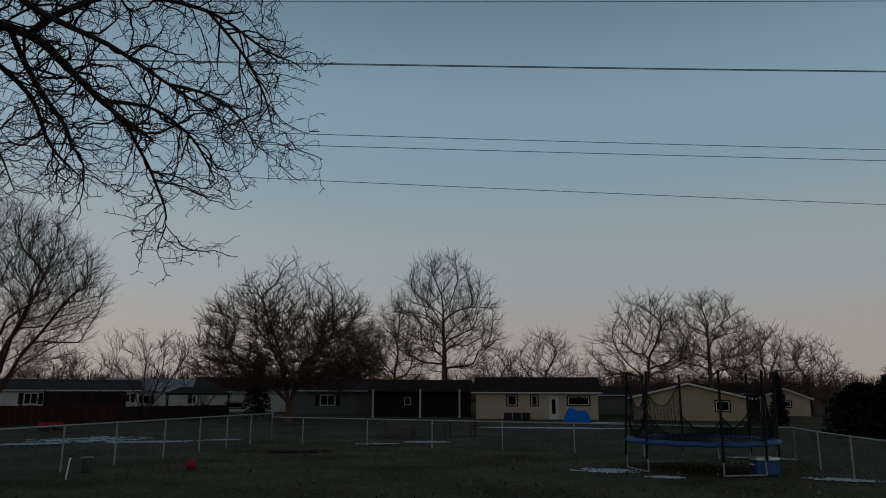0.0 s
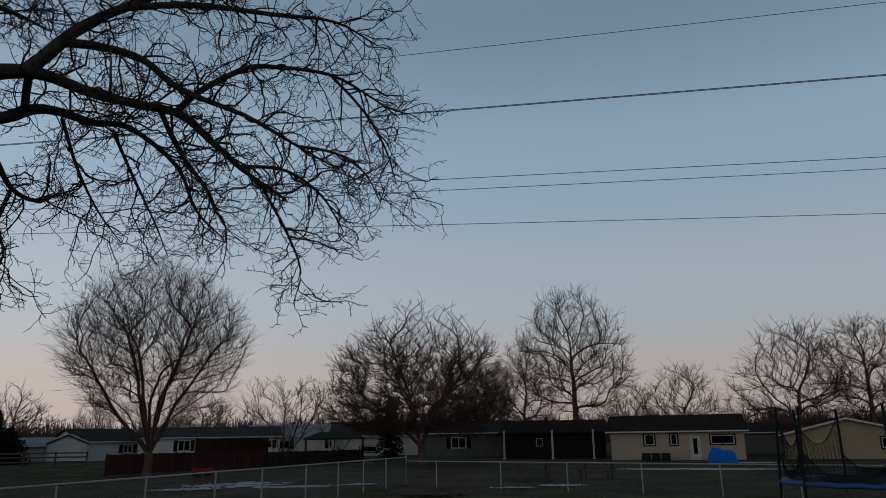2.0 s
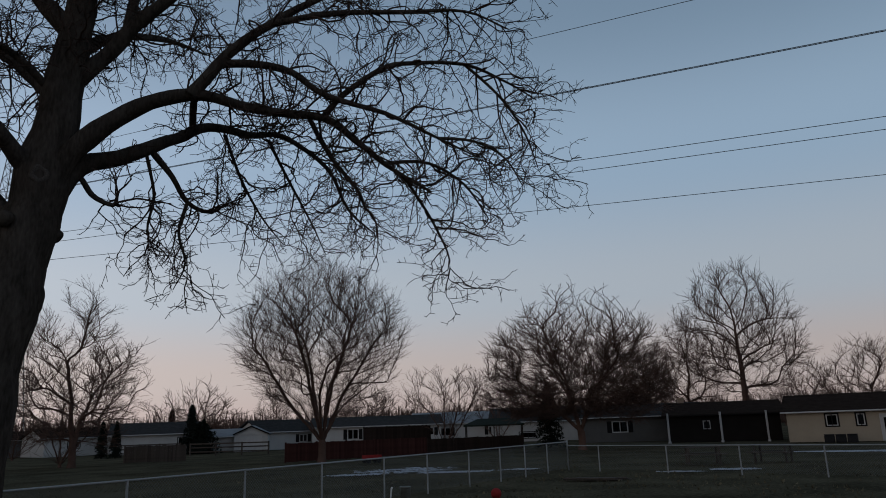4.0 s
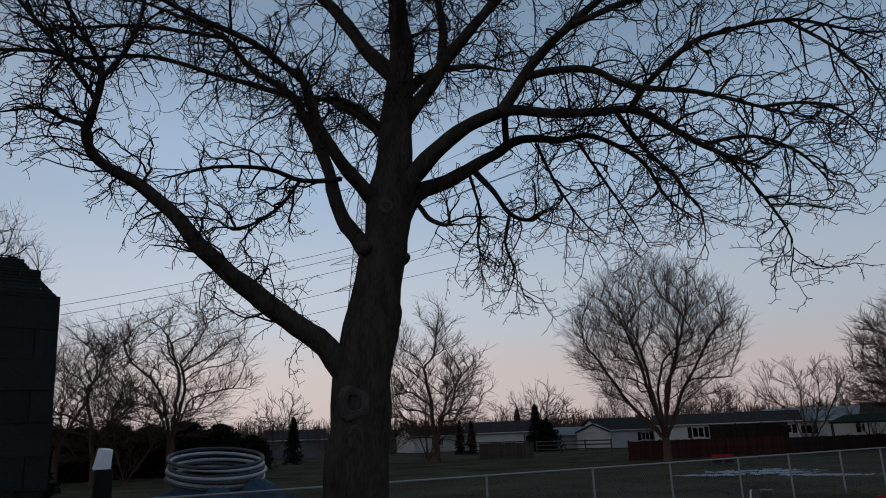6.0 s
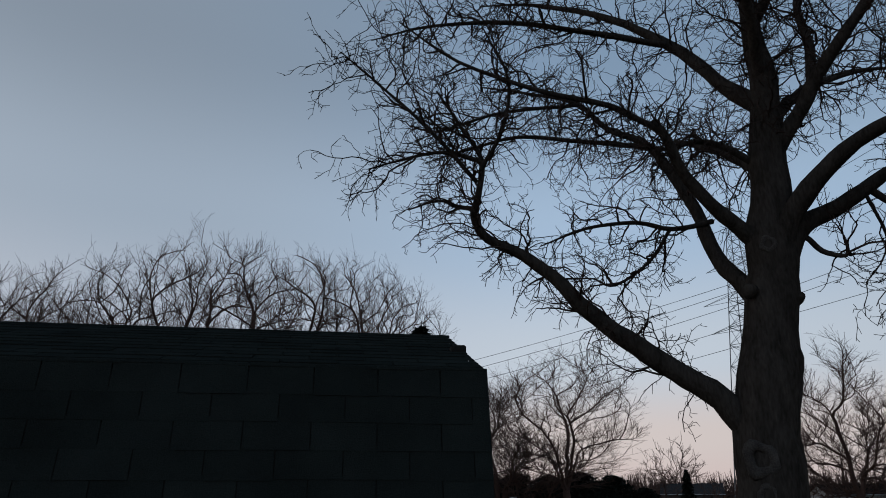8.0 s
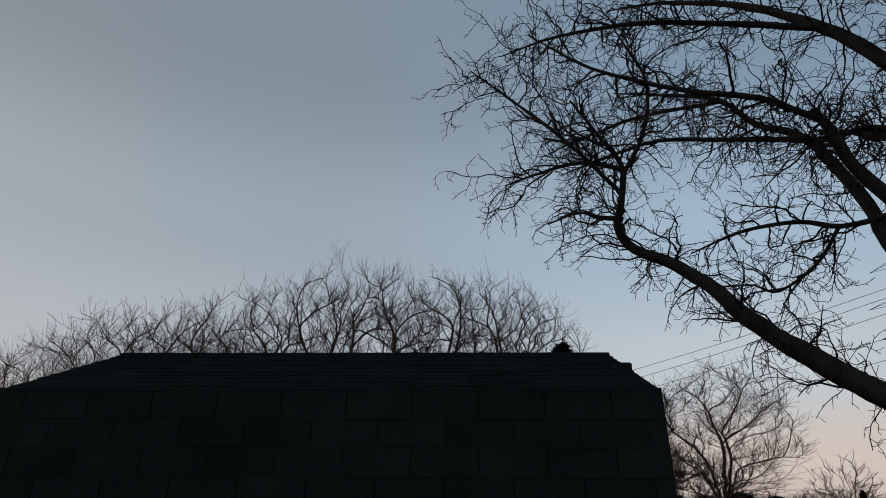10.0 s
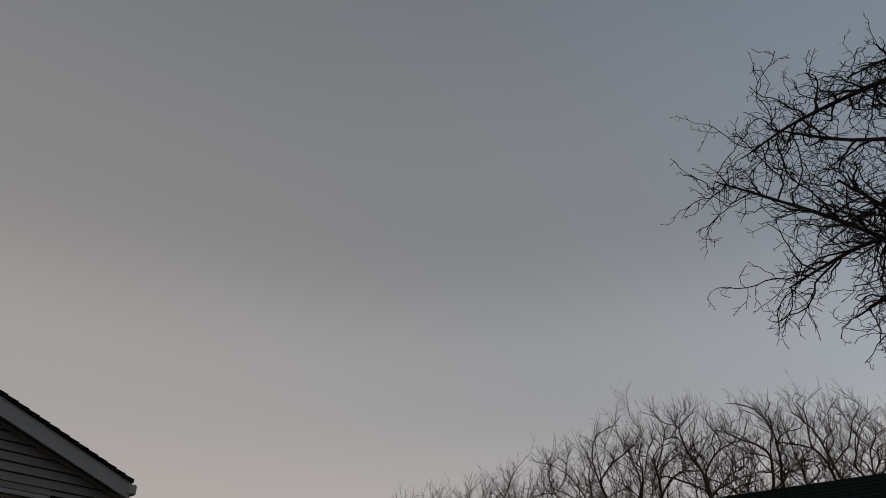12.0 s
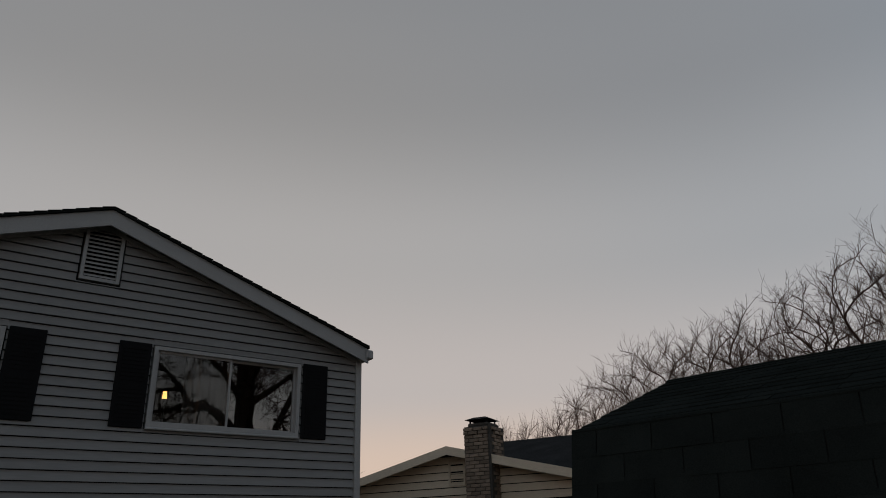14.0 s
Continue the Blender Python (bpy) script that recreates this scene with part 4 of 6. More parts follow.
                    part("slat", boxes((a + 0.045, b - 0.045, -0.051, -0.0465, zz + 0.006, zz + (c1 - c0) / n_slats - 0.006)), SHUTTER, sh)
        room = bmesh.new()
        for r in ((x0 - 0.5, x1 + 0.5, 2.6, 2.65, z0 - 0.8, z1 + 0.3), (x0 - 0.5, x1 + 0.5, 0.16, 2.6, z0 - 0.85, z0 - 0.8), (x0 - 0.5, x1 + 0.5, 0.16, 2.6, z1 + 0.3, z1 + 0.35), (x0 - 0.55, x0 - 0.5, 0.16, 2.6, z0 - 0.8, z1 + 0.3), (x1 + 0.5, x1 + 0.55, 0.16, 2.6, z0 - 0.8, z1 + 0.3)):
            box(room, *r)
        part("room", room, ROOM, w)
        # curtains gathered behind the glass
        for a, b in ((c - 0.25, x1 - 0.42), (x1 - 0.1, x1 + 0.3)):
            bm = bmesh.new()
            cols = []
            for i in range(33):
                x = a + (b - a) * i / 32
                y = 0.34 + 0.022 * math.sin(i * 1.3) + 0.01 * math.sin(i * 0.5)
                cols.append([bm.verts.new((x, y + dy, z)) for z in (z0 - 0.1, z1 + 0.1) for dy in (0, 0.004)])
            for p, q in zip(cols, cols[1:]):
                bm.faces.new((p[0], q[0], q[2], p[2]))
                bm.faces.new((p[3], q[3], q[1], p[1]))
            part("curtain", bm, CURTAIN, w, smooth=True)
    return h


own = own_house()


def lamp(m):
    """A table lamp alight inside the window."""
    t = thing("table_lamp", "lit table lamp with a small glowing shade", "lamp", m)
    bm = bmesh.new()
    bmesh.ops.create_cone(bm, segments=20, radius1=0.026, radius2=0.019, depth=0.075, cap_ends=True)
    part("shade", bm, LAMPGLOW, t, "glowing amber shade", smooth=True)
    bm = bmesh.new()
    bmesh.ops.create_cone(bm, segments=16, radius1=0.012, radius2=0.012, depth=0.5, matrix=Matrix.Translation((0, 0, -0.31)), cap_ends=True)
    bmesh.ops.create_cone(bm, segments=20, radius1=0.035, radius2=0.02, depth=0.06, matrix=Matrix.Translation((0, 0, -0.56)), cap_ends=True)
    part("base", bm, SHUTTER, t)
    return t


lamp_place = own.matrix_world @ Vector((2.2, 0.3, 3.77))
lamp(pose(*lamp_place))
shelf_place = own.matrix_world @ Vector((2.2, 0.3, 0))
bm = boxes((-0.2, 0.2, -0.03, 0.09, 3.13, 3.16), (-0.19, -0.16, -0.02, 0.08, 2.55, 3.13), (0.16, 0.19, -0.02, 0.08, 2.55, 3.13), bevel=0.006)
solo("side_table", bm, OLDWOOD, "small wooden table under the lit lamp", "table", pose(shelf_place.x, shelf_place.y, 0.05, 0, 0, 3.3))


# ---- cream house with the brick chimney ----
def chimney_house():
    D = 14.5
    o = spot(136.15, D)
    h = thing("house", "cream lap-sided house with a brick base and tan brick chimney", "house", pose(o.x, o.y, 0, 0, 0, 111.2))
    # local x is to the right as seen from the lawn
    pk, zp, zb, rise = -0.69, 3.83, 2.88, 0.235
    x0, x1 = pk - 2.37, pk + 2.37
    ze = zp - rise * 2.37
    win = (0.78, 1.45, 2.0, 2.84)
    bm = bmesh.new()
    holed(bm, x0, x1, 0, ze, [win], 0.03, 0.2)
    prism(bm, [(x0, ze), (x1, ze), (pk, zp - 0.02)], 0.03, 0.2)
    # near-black core puts the laps' shade into the gaps between boards
    part("wall_core", bm, DARKWALL_SHADE, h)
    for a in (x0, x1 - 0.17):
        part("side_wall", boxes((a, a + 0.17, 0.2, 9, 0, ze)), CREAM, h)
    z = zb
    while z < zp - 0.1:
        top = z + 0.145
        inset = max(0.0, (top - ze) / rise)
        low = max(0.0, (z - ze) / rise)
        a0, b0, a1, b1 = x0 + low, x1 - low, x0 + inset, x1 - inset
        if b1 - a1 > 0.1:
            bm = bmesh.new()
            q = [bm.verts.new(p) for p in ((a0, -0.018, z + 0.014), (b0, -0.018, z + 0.014), (b1, 0.008, top), (a1, 0.008, top), (a0, 0.028, z + 0.016), (b0, 0.028, z + 0.016), (b1, 0.028, top), (a1, 0.028, top))]
            for f in ((0, 1, 2, 3), (7, 6, 5, 4), (0, 4, 5, 1), (1, 5, 6, 2), (2, 6, 7, 3), (3, 7, 4, 0)):
                bm.faces.new([q[i] for i in f])
            bmesh.ops.recalc_face_normals(bm, faces=bm.faces[:])
            part("siding_board", bm, CREAM, h)
        z = top
    # roof of the gable, and the long roof behind
    for sgn in (1, -1):
        e = pk + sgn * 2.65
        ez = zp - rise * 2.65
        bm = bmesh.new()
        prism(bm, [(pk, zp + 0.06), (e, ez + 0.06), (e, ez + 0.085), (pk, zp + 0.085)], -0.29, 6)
        part("roof", bm, ROOFGREY, h)
        bm = bmesh.new()
        prism(bm, [(pk, zp - 0.07), (e, ez - 0.07), (e, ez + 0.09), (pk, zp + 0.09)], -0.32, -0.292)
        part("bargeboard", bm, CREAM, h, "cream rake board")
        bm = bmesh.new()
        prism(bm, [(pk, zp + 0.02), (e, ez + 0.02), (e, ez + 0.05), (pk, zp + 0.05)], -0.247, 0.0)
        part("soffit", bm, CREAM, h)
    bm = bmesh.new()
    prism(bm, [(2.0, 3.45), (5.2, 4.66), (8.4, 3.45), (8.4, 3.35), (5.2, 4.54), (2.0, 3.35)], -2.3, 9.0)
    for v in bm.verts:
        v.co = Vector((v.co.y, v.co.x, v.co.z))
    bmesh.ops.recalc_face_normals(bm, faces=bm.faces[:])
    part("long_roof", bm, ROOFGREY, h, "grey shingle roof of the rear wing")
    part("rear_wing", boxes((-1.9, 8.6, 2.6, 8.0, 0, 3.4)), CREAM, h)
    bm = bmesh.new()
    bmesh.ops.create_uvsphere(bm, u_segments=14, v_segments=8, radius=0.22)
    for v in bm.verts:
        v.co = Vector((v.co.x, v.co.y, max(v.co.z, -0.05) * 0.55))
    ob = part("roof_vent", bm, ROOFGREY, h, smooth=True)
    ob.matrix_local = Matrix.Translation((1.05, 3.4, 4.03))
    part("vent_pipe", boxes((1.62, 1.70, 2.3, 2.38, 3.5, 3.86)), TRIM, h, "short white vent pipe")
    v = part("gable_vent", frame_bars(-0.80, -0.44, 3.21, 3.72, 0.035, -0.04, 0.01), CREAM, h, "cream louvred vent")
    part("backing", boxes((-0.77, -0.47, 0.0, 0.012, 3.24, 3.69)), SHUTTER, v)
    for i in range(10):
        zz = 3.25 + i * 0.044
        part("slat", boxes((-0.765, -0.475, -0.03, -0.005, zz, zz + 0.014)), CREAM, v)
    # window between maroon shutters
    w = part("window", frame_bars(win[0], win[1], win[2], win[3], 0.05, 0.0, 0.06, 1), TRIM, h, "white window")
    part("pane", boxes((win[0] + 0.04, win[1] - 0.04, 0.04, 0.05, win[2] + 0.04, win[3] - 0.04)), DARKPANE, w)
    # thin near-black board stands in for the shade inside the window
    part("room", boxes((win[0], win[1], 0.195, 0.2, win[2], win[3])), DARKWALL_SHADE, w)
    for a, b in ((0.44, 0.77), (1.46, 1.79)):
        part("shutter", boxes((a, b, -0.03, 0.02, 1.95, 2.86), bevel=0.008), MAROON, h, "maroon shutter")
    # chimney, brick by brick
    cx0, cx1, cy0, cy1, ct = -0.275, 0.275, -0.36, 0.0, 4.23
    ch = part("chimney", boxes((cx0 + 0.012, cx1 - 0.012, cy0 + 0.012, cy1 + 0.3, 0, ct)), MORTAR, h, "tan brick chimney")
    rng = random.Random(3)
    one = bpy.data.meshes.new("brick")
    b1 = boxes((-0.094, 0.094, -0.045, 0.045, -0.029, 0.029), bevel=0.004)
    b1.to_mesh(one)
    b1.free()
    one.materials.append(BRICK)
    half = bpy.data.meshes.new("half_brick")
    b1 = boxes((-0.044, 0.044, -0.045, 0.045, -0.029, 0.029), bevel=0.004)
    b1.to_mesh(half)
    b1.free()
    half.materials.append(BRICK)
    k, z = 0, 2.0
    while z < ct - 0.02:
        grow = 0.025 if z > ct - 0.15 else 0.0
        y = cy0 + 0.04 - grow
        xs = [(-0.18, one), (0.02, one), (0.172, half), ] if k % 2 == 0 else [(-0.227, half), (-0.08, one), (0.12, one)]
        for x, me in xs:
            ob = part_of_mesh("brick", me, None, ch)
            ob.matrix_local = pose(x * (1 + grow) + 0.004, y + rng.uniform(-0.003, 0.003), z)
        for sx in (cx0 + 0.04 - grow, cx1 - 0.04 + grow):
            for j in range(2):
                ob = part_of_mesh("brick", one, None, ch)
                ob.matrix_local = pose(sx, cy0 + 0.19 + 0.2 * j + (0.1 if k % 2 else 0) - grow, z, 0, 0, 90)
        k += 1
        z += 0.068
    part("crown", boxes((cx0 + 0.06, cx1 - 0.06, cy0 + 0.06, cy1 + 0.2, ct, ct + 0.07), bevel=0.02), MORTAR, ch)
    rows = [(x - 0.012, x + 0.012, y - 0.012, y + 0.012, ct + 0.07, ct + 0.13) for x in (-0.17, 0.17) for y in (-0.27, 0.12)]
    cap = boxes(*rows)
    a = [cap.verts.new(p) for p in ((-0.25, -0.36, ct + 0.13), (0.25, -0.36, ct + 0.13), (0.25, 0.2, ct + 0.13), (-0.25, 0.2, ct + 0.13), (-0.12, -0.2, ct + 0.19), (0.12, -0.2, ct + 0.19), (0.12, 0.06, ct + 0.19), (-0.12, 0.06, ct + 0.19))]
    for f in ((3, 2, 1, 0), (4, 5, 6, 7), (0, 1, 5, 4), (1, 2, 6, 5), (2, 3, 7, 6), (3, 0, 4, 7)):
        cap.faces.new([a[i] for i in f])
    bmesh.ops.recalc_face_normals(cap, faces=cap.faces[:])
    part("chimney_cap", cap, SHUTTER, ch, "dark metal chimney cap")
    # brick facing under the siding, only near its top
    fb = bpy.data.meshes.new("facing_brick")
    b1 = boxes((-0.094, 0.094, 0.0, 0.035, -0.029, 0.029), bevel=0.004)
    b1.to_mesh(fb)
    b1.free()
    fb.materials.append(REDBRICK)
    for r in range(9):
        z = zb - 0.045 - r * 0.068
        x = x0 + 0.1 + (0.1 if r % 2 else 0)
        while x < x1 - 0.1:
            if not (cx0 - 0.1 < x < cx1 + 0.1) and not (0.33 < x < 1.8):
                ob = part_of_mesh("facing_brick", fb, None, h)
                ob.matrix_local = pose(x, 0.0, z)
            x += 0.2
    return h


chimney_house()

# ---- far houses ----
far_house("tan ranch house with a dark roof and white door", facing(0.4, 60), 9.9, 8, 2.45, 3.75, TANWALL, ROOFBROWN,
          [(-2.4, -1.55, 1.2, 2.2, "dark"), (-0.45, 0.15, 1.2, 2.2, "dark"), (1.0, 1.8, 0, 2.1, "door"), (2.5, 4.3, 1.25, 2.1, "dark")])
far_house("pale yellow house with a broad front gable", facing(-10.9, 61, turn=4), 8.6, 10, 2.0, 3.2, YELLOWWALL, ROOFGREY,
          [(2.0, 3.1, 0.8, 1.75, "dark")], front_gable=True, over=0.45)
# the deep shade on this house is put into its near-black wall colour
far_house("dark brown ranch house, deep shade put into its wall colour", facing(9.4, 66), 9.0, 8, 2.5, 3.6, DARKWALL_SHADE, ROOFBROWN, [(-1.6, -0.9, 1.1, 2.0, "dark")], trim=DARKWALL_SHADE)
far_house("grey ranch house behind bare trees", facing(15.2, 72), 11.0, 8, 2.6, 3.8, GREYWALL, ROOFGREY, [(3.2, 3.9, 1.0, 2.1, "white"), (-2.6, -1.2, 1.0, 2.1, "shutters")], chimney=(4.0, 3.0, 4.3))
far_house("white house with a dark hipped roof", facing(22.6, 84), 11.5, 9, 2.5, 4.2, WHITEWALL, ROOFGREY, [(-2.6, -0.6, 0.4, 1.2, "dark")])
far_house("long white ranch house with a frosted roof", facing(28.4, 88), 13.0, 8, 2.6, 4.0, WHITEWALL, ROOFPALE, [(-3.2, -2.0, 1.0, 2.0, "shutters"), (2.6, 3.8, 1.0, 2.0, "shutters")])
far_house("long white ranch house with black shutters", facing(35.4, 86), 15.0, 8, 2.6, 3.75, WHITEWALL, ROOFGREY,
          [(-6.9, -6.0, 0.1, 2.1, "door"), (-3.4, -2.2, 1.0, 2.2, "shutters"), (1.0, 2.0, 1.0, 2.2, "shutters"), (5.4, 6.6, 1.2, 2.1, "shutters")])
far_house("white house with a grey roof and black shutters", facing(42.0, 88, turn=28), 7.0, 7, 2.3, 3.7, WHITEWALL, ROOFGREY, [(1.2, 2.2, 0.9, 1.8, "shutters")])
far_house("small white garden shed with a wide door", facing(44.9, 84, turn=-6), 3.6, 4, 2.1, 3.0, WHITEWALL, ROOFPALE, [(-1.2, 1.2, 0, 1.95, "garage")], front_gable=True, over=0.15, trim=SHUTTER)
far_house("white outbuilding with a frosted roof", facing(47.2, 86), 4.6, 5, 1.9, 2.7, WHITEWALL, ROOFPALE)
far_house("white ranch house behind a rail fence", facing(51.6, 92), 9.5, 8, 2.5, 3.9, WHITEWALL, ROOFGREY, [(2.4, 3.8, 1.0, 2.0, "dark")])
far_house("white house end seen between evergreens", facing(56.6, 98, turn=20), 7.5, 8, 2.4, 3.6, WHITEWALL, ROOFBROWN, [(-1.2, 0.2, 1.0, 2.0, "dark")])
far_house("low house with a reddish roof", facing(61.0, 105), 10.0, 8, 2.3, 3.4, GREYWALL, ROOFBROWN, [(-1.0, 0.4, 1.0, 2.0, "dark")])
far_house("pale bungalow among dark evergreens", facing(67.6, 92), 6.5, 7, 2.5, 3.7, GREYWALL, ROOFGREY, [(-1.0, 0.2, 1.0, 2.0, "white")])
far_house("small pale garage beside the hedge", facing(-17.4, 78), 4.4, 5, 1.9, 2.9, TANWALL, ROOFPALE, [(-0.6, 0.6, 0.9, 1.6, "dark")], front_gable=True)
far_house("grey outbuilding under the hedge", facing(-4.9, 74), 4.6, 6, 2.2, 3.0, GREYWALL, ROOFGREY)
far_house("low dark house behind the yellow one", facing(-13.0, 82), 12.0, 8, 2.4, 3.5, DARKWALL_SHADE, ROOFBROWN)


# ---- bare trees round about ----
EGG = [(0.2, 0.35), (0.3, 0.7), (0.45, 0.93), (0.6, 1.0), (0.75, 0.95), (0.88, 0.75), (0.96, 0.45), (1.0, 0.15)]
DOME = [(0.16, 0.6), (0.26, 0.95), (0.42, 1.0), (0.6, 0.93), (0.76, 0.75), (0.9, 0.5), (1.0, 0.18)]
OVAL = [(0.2, 0.3), (0.3, 0.75), (0.42, 1.0), (0.58, 0.95), (0.74, 0.74), (0.88, 0.46), (1.0, 0.1)]
SLIM = [(0.12, 0.5), (0.28, 0.95), (0.45, 1.0), (0.65, 0.8), (0.82, 0.52), (1.0, 0.12)]
OPEN = [(0.42, 0.3), (0.55, 0.75), (0.7, 1.0), (0.85, 0.92), (0.95, 0.6), (1.0, 0.25)]
FAN = [(0.12, 0.25), (0.35, 0.6), (0.6, 0.9), (0.8, 1.0), (0.95, 0.8), (1.0, 0.5)]
KINDS = {
    "willow": wild_tree(21, 12.8, 5.6, EGG, 0.1, 3000, 0.34, stems=9, spread=0.34, lift=0.3, clump=0.15, twig=(5200, 1.5, 0.0085), gauge=0.02, heart=0.06),
    "spread": wild_tree(22, 12.7, 6.2, DOME, 0.1, 4000, 0.34, stems=6, spread=0.3, lift=0.1, clump=0.4, twig=(8500, 1.2, 0.0135), gauge=0.021, heart=0.14, low=True),
    "tall": wild_tree(23, 17.0, 6.0, OVAL, 0.2, 2000, 0.45, lift=0.2, clump=0.5, twig=(2300, 1.7, 0.014), gauge=0.017, heart=0.3),
    "round": wild_tree(24, 11.0, 4.6, DOME, 0.18, 900, 0.42, stems=3, spread=0.15, clump=0.5, twig=(1100, 1.5, 0.015), gauge=0.019, heart=0.24),
    "poplar": wild_tree(25, 13.5, 4.2, SLIM, 0.1, 1200, 0.4, stems=2, spread=0.1, lift=0.2, clump=0.6, twig=(1900, 1.4, 0.012), gauge=0.017, heart=0.2),
    "wood": wild_tree(26, 13.5, 3.2, OPEN, 0.3, 1000, 0.3, stems=3, spread=0.3, lift=0.06, clump=0.6, twig=(800, 1.1, 0.0072), gauge=0.011, heart=0.46),
    "woodb": wild_tree(27, 13.5, 3.0, OPEN, 0.26, 900, 0.3, stems=2, spread=0.35, lift=0.06, clump=0.7, twig=(720, 1.1, 0.0072), gauge=0.011, heart=0.44),
    "woodc": wild_tree(31, 13.5, 3.4, OPEN, 0.34, 1050, 0.3, stems=3, spread=0.4, lift=0.04, clump=0.6, twig=(820, 1.1, 0.0072), gauge=0.011, heart=0.48),
    "windswept": wild_tree(32, 11.0, 3.4, EGG, 0.2, 1100, 0.32, stems=5, spread=0.3, lift=0.2, clump=0.3, twig=(1700, 1.3, 0.0085), gauge=0.015, heart=0.25),
    "bush": wild_tree(28, 6.0, 3.2, FAN, 0.02, 300, 0.4, stems=9, spread=0.35, lift=0.3, clump=0.3, twig=(330, 1.3, 0.014), gauge=0.015, heart=0.0),
    "far": wild_tree(29, 9.0, 4.6, DOME, 0.14, 220, 0.6, stems=3, spread=0.2, clump=0.5, twig=(230, 1.8, 0.026), gauge=0.02, heart=0.2),
    "farb": wild_tree(30, 9.0, 4.2, SLIM, 0.14, 200, 0.6, stems=2, spread=0.15, clump=0.6, twig=(210, 1.8, 0.026), gauge=0.02, heart=0.2),
}
SIZES = {"willow": (12.8, 5.6), "spread": (12.7, 6.2), "tall": (17, 6), "round": (11, 4.6), "poplar": (13.5, 4.2), "wood": (13.5, 3.2), "woodb": (13.5, 3.0), "woodc": (13.5, 3.4), "windswept": (11, 3.4), "bush": (6, 3.2), "far": (9, 4.6), "farb": (9, 4.2)}
LABELS = {"willow": "broad vase-shaped bare tree with fine upswept twigs", "spread": "dense dark bare tree with a wide low crown", "tall": "tall open bare tree with a straight trunk",
          "round": "rounded bare tree with crowded twigs", "poplar": "slender bare tree with upright limbs", "wood": "tall bare woodland tree with forked limbs", "woodb": "thin bare woodland tree with sparse twigs",
          "woodc": "crooked bare woodland tree with twigs coloured reddish for warm light", "windswept": "broad bare tree with upswept fine twigs", "farb": "slender distant bare tree on the skyline",
          "bush": "bare shrub with many thin upright stems", "far": "distant bare tree on the skyline"}
PLANTED = {}


def grow_at(kind, az, d, h, half, turn=0.0, z=0.0):
    hh, ww = SIZES[kind]
    p = spot(az, d, z)
    m = pose(p.x, p.y, p.z, 0, 0, turn) @ Matrix.Diagonal((half / ww, half / ww, h / hh, 1))
    if kind not in PLANTED:
        t = plant(KINDS[kind], "bare_shrub" if kind == "bush" else "bare_tree", LABELS[kind], Matrix(), "bare trees")
        t["category"] = "shrub" if kind == "bush" else "tree"
        t.matrix_basis = m
        PLANTED[kind] = t
        return t
    src = PLANTED[kind]
    made = thing(src.name.split(".")[0], LABELS[kind], "shrub" if kind == "bush" else "tree", None, "bare trees")
    for c in src.children:
        part_of_mesh(c.name.split(".")[0], c.data, None, made)
    made.matrix_basis = m
    return made


grow_at("willow", 39.6, 49, 12.7, 5.6, 20)
grow_at("spread", 19.6, 56, 12.6, 6.7, 0)
grow_at("tall", 7.6, 80, 18.2, 6.4, 0)
grow_at("poplar", 11.6, 90, 14.4, 4.6, 40)
grow_at("round", 14.4, 92, 11.0, 4.2, 80)
grow_at("round", 16.6, 90, 11.0, 3.8, 10)
grow_at("round", -0.2, 85, 9.4, 4.5, 140)
grow_at("round", 3.4, 95, 8.2, 4.0, 200)
grow_at("round", -8.0, 74, 11.8, 5.6, 120)
grow_at("bush", 36.6, 94, 6.4, 4.2, 20)
grow_at("bush", 33.4, 96, 6.0, 4.4, 140)
grow_at("bush", 38.8, 96, 6.2, 4.0, 230)
grow_at("tall", -12.6, 76, 12.4, 5.4, 60)
grow_at("round", -16.3, 80, 9.0, 4.8, 250)
grow_at("round", -19.2, 84, 8.0, 4.0, 310)
grow_at("bush", 30.1, 62, 6.4, 3.6, 0)
grow_at("bush", 26.0, 78, 6.0, 3.4, 60)
grow_at("poplar", 43.3, 112, 9.4, 2.6, 100)
grow_at("poplar", 56.9, 60, 13.2, 4.6, 0)
grow_at("bush", 57.6, 62, 6.6, 4.2, 30)
grow_at("windswept", 76.6, 50, 11.2, 5.0, 200)
grow_at("poplar", 81.6, 48, 9.6, 3.6, 10)
grow_at("bush", 79.5, 46, 5.0, 3.4, 70)
grow_at("windswept", 84.0, 52, 10.0, 4.0, 120)
grow_at("far", 48.8, 118, 10.2, 4.4, 20)
grow_at("far", 68.7, 112, 9.8, 4.6, 50)
# the tall wood behind the shed, by bearing, height over the horizon, distance and half width
for k, (kind, az, el, d, half) in enumerate((
        ("wood", 105.6, 18.6, 33, 3.0), ("woodb", 102.6, 18.4, 33, 2.7), ("woodc", 109.6, 17.2, 33, 3.2), ("wood", 98.9, 18.0, 34, 2.9), ("woodb", 95.8, 17.6, 33, 2.8), ("woodc", 92.6, 17.8, 34, 2.8),
        ("wood", 89.8, 16.6, 36, 2.8), ("woodc", 113.4, 15.6, 34, 3.4), ("windswept", 117.4, 14.6, 37, 3.2), ("windswept", 122.0, 13.9, 38, 3.4), ("windswept", 126.2, 11.2, 42, 3.2),
        ("round", 129.6, 9.4, 54, 3.0), ("round", 132.4, 8.6, 60, 2.9), ("round", 135.0, 8.4, 62, 2.7), ("windswept", 115.2, 13.2, 44, 3.0), ("woodb", 148.2, 6.2, 42, 2.2))):
    grow_at(kind, az, d, 2.1 + d * math.tan(radians(el)), half, 47 * k)
SKY = random.Random(8)
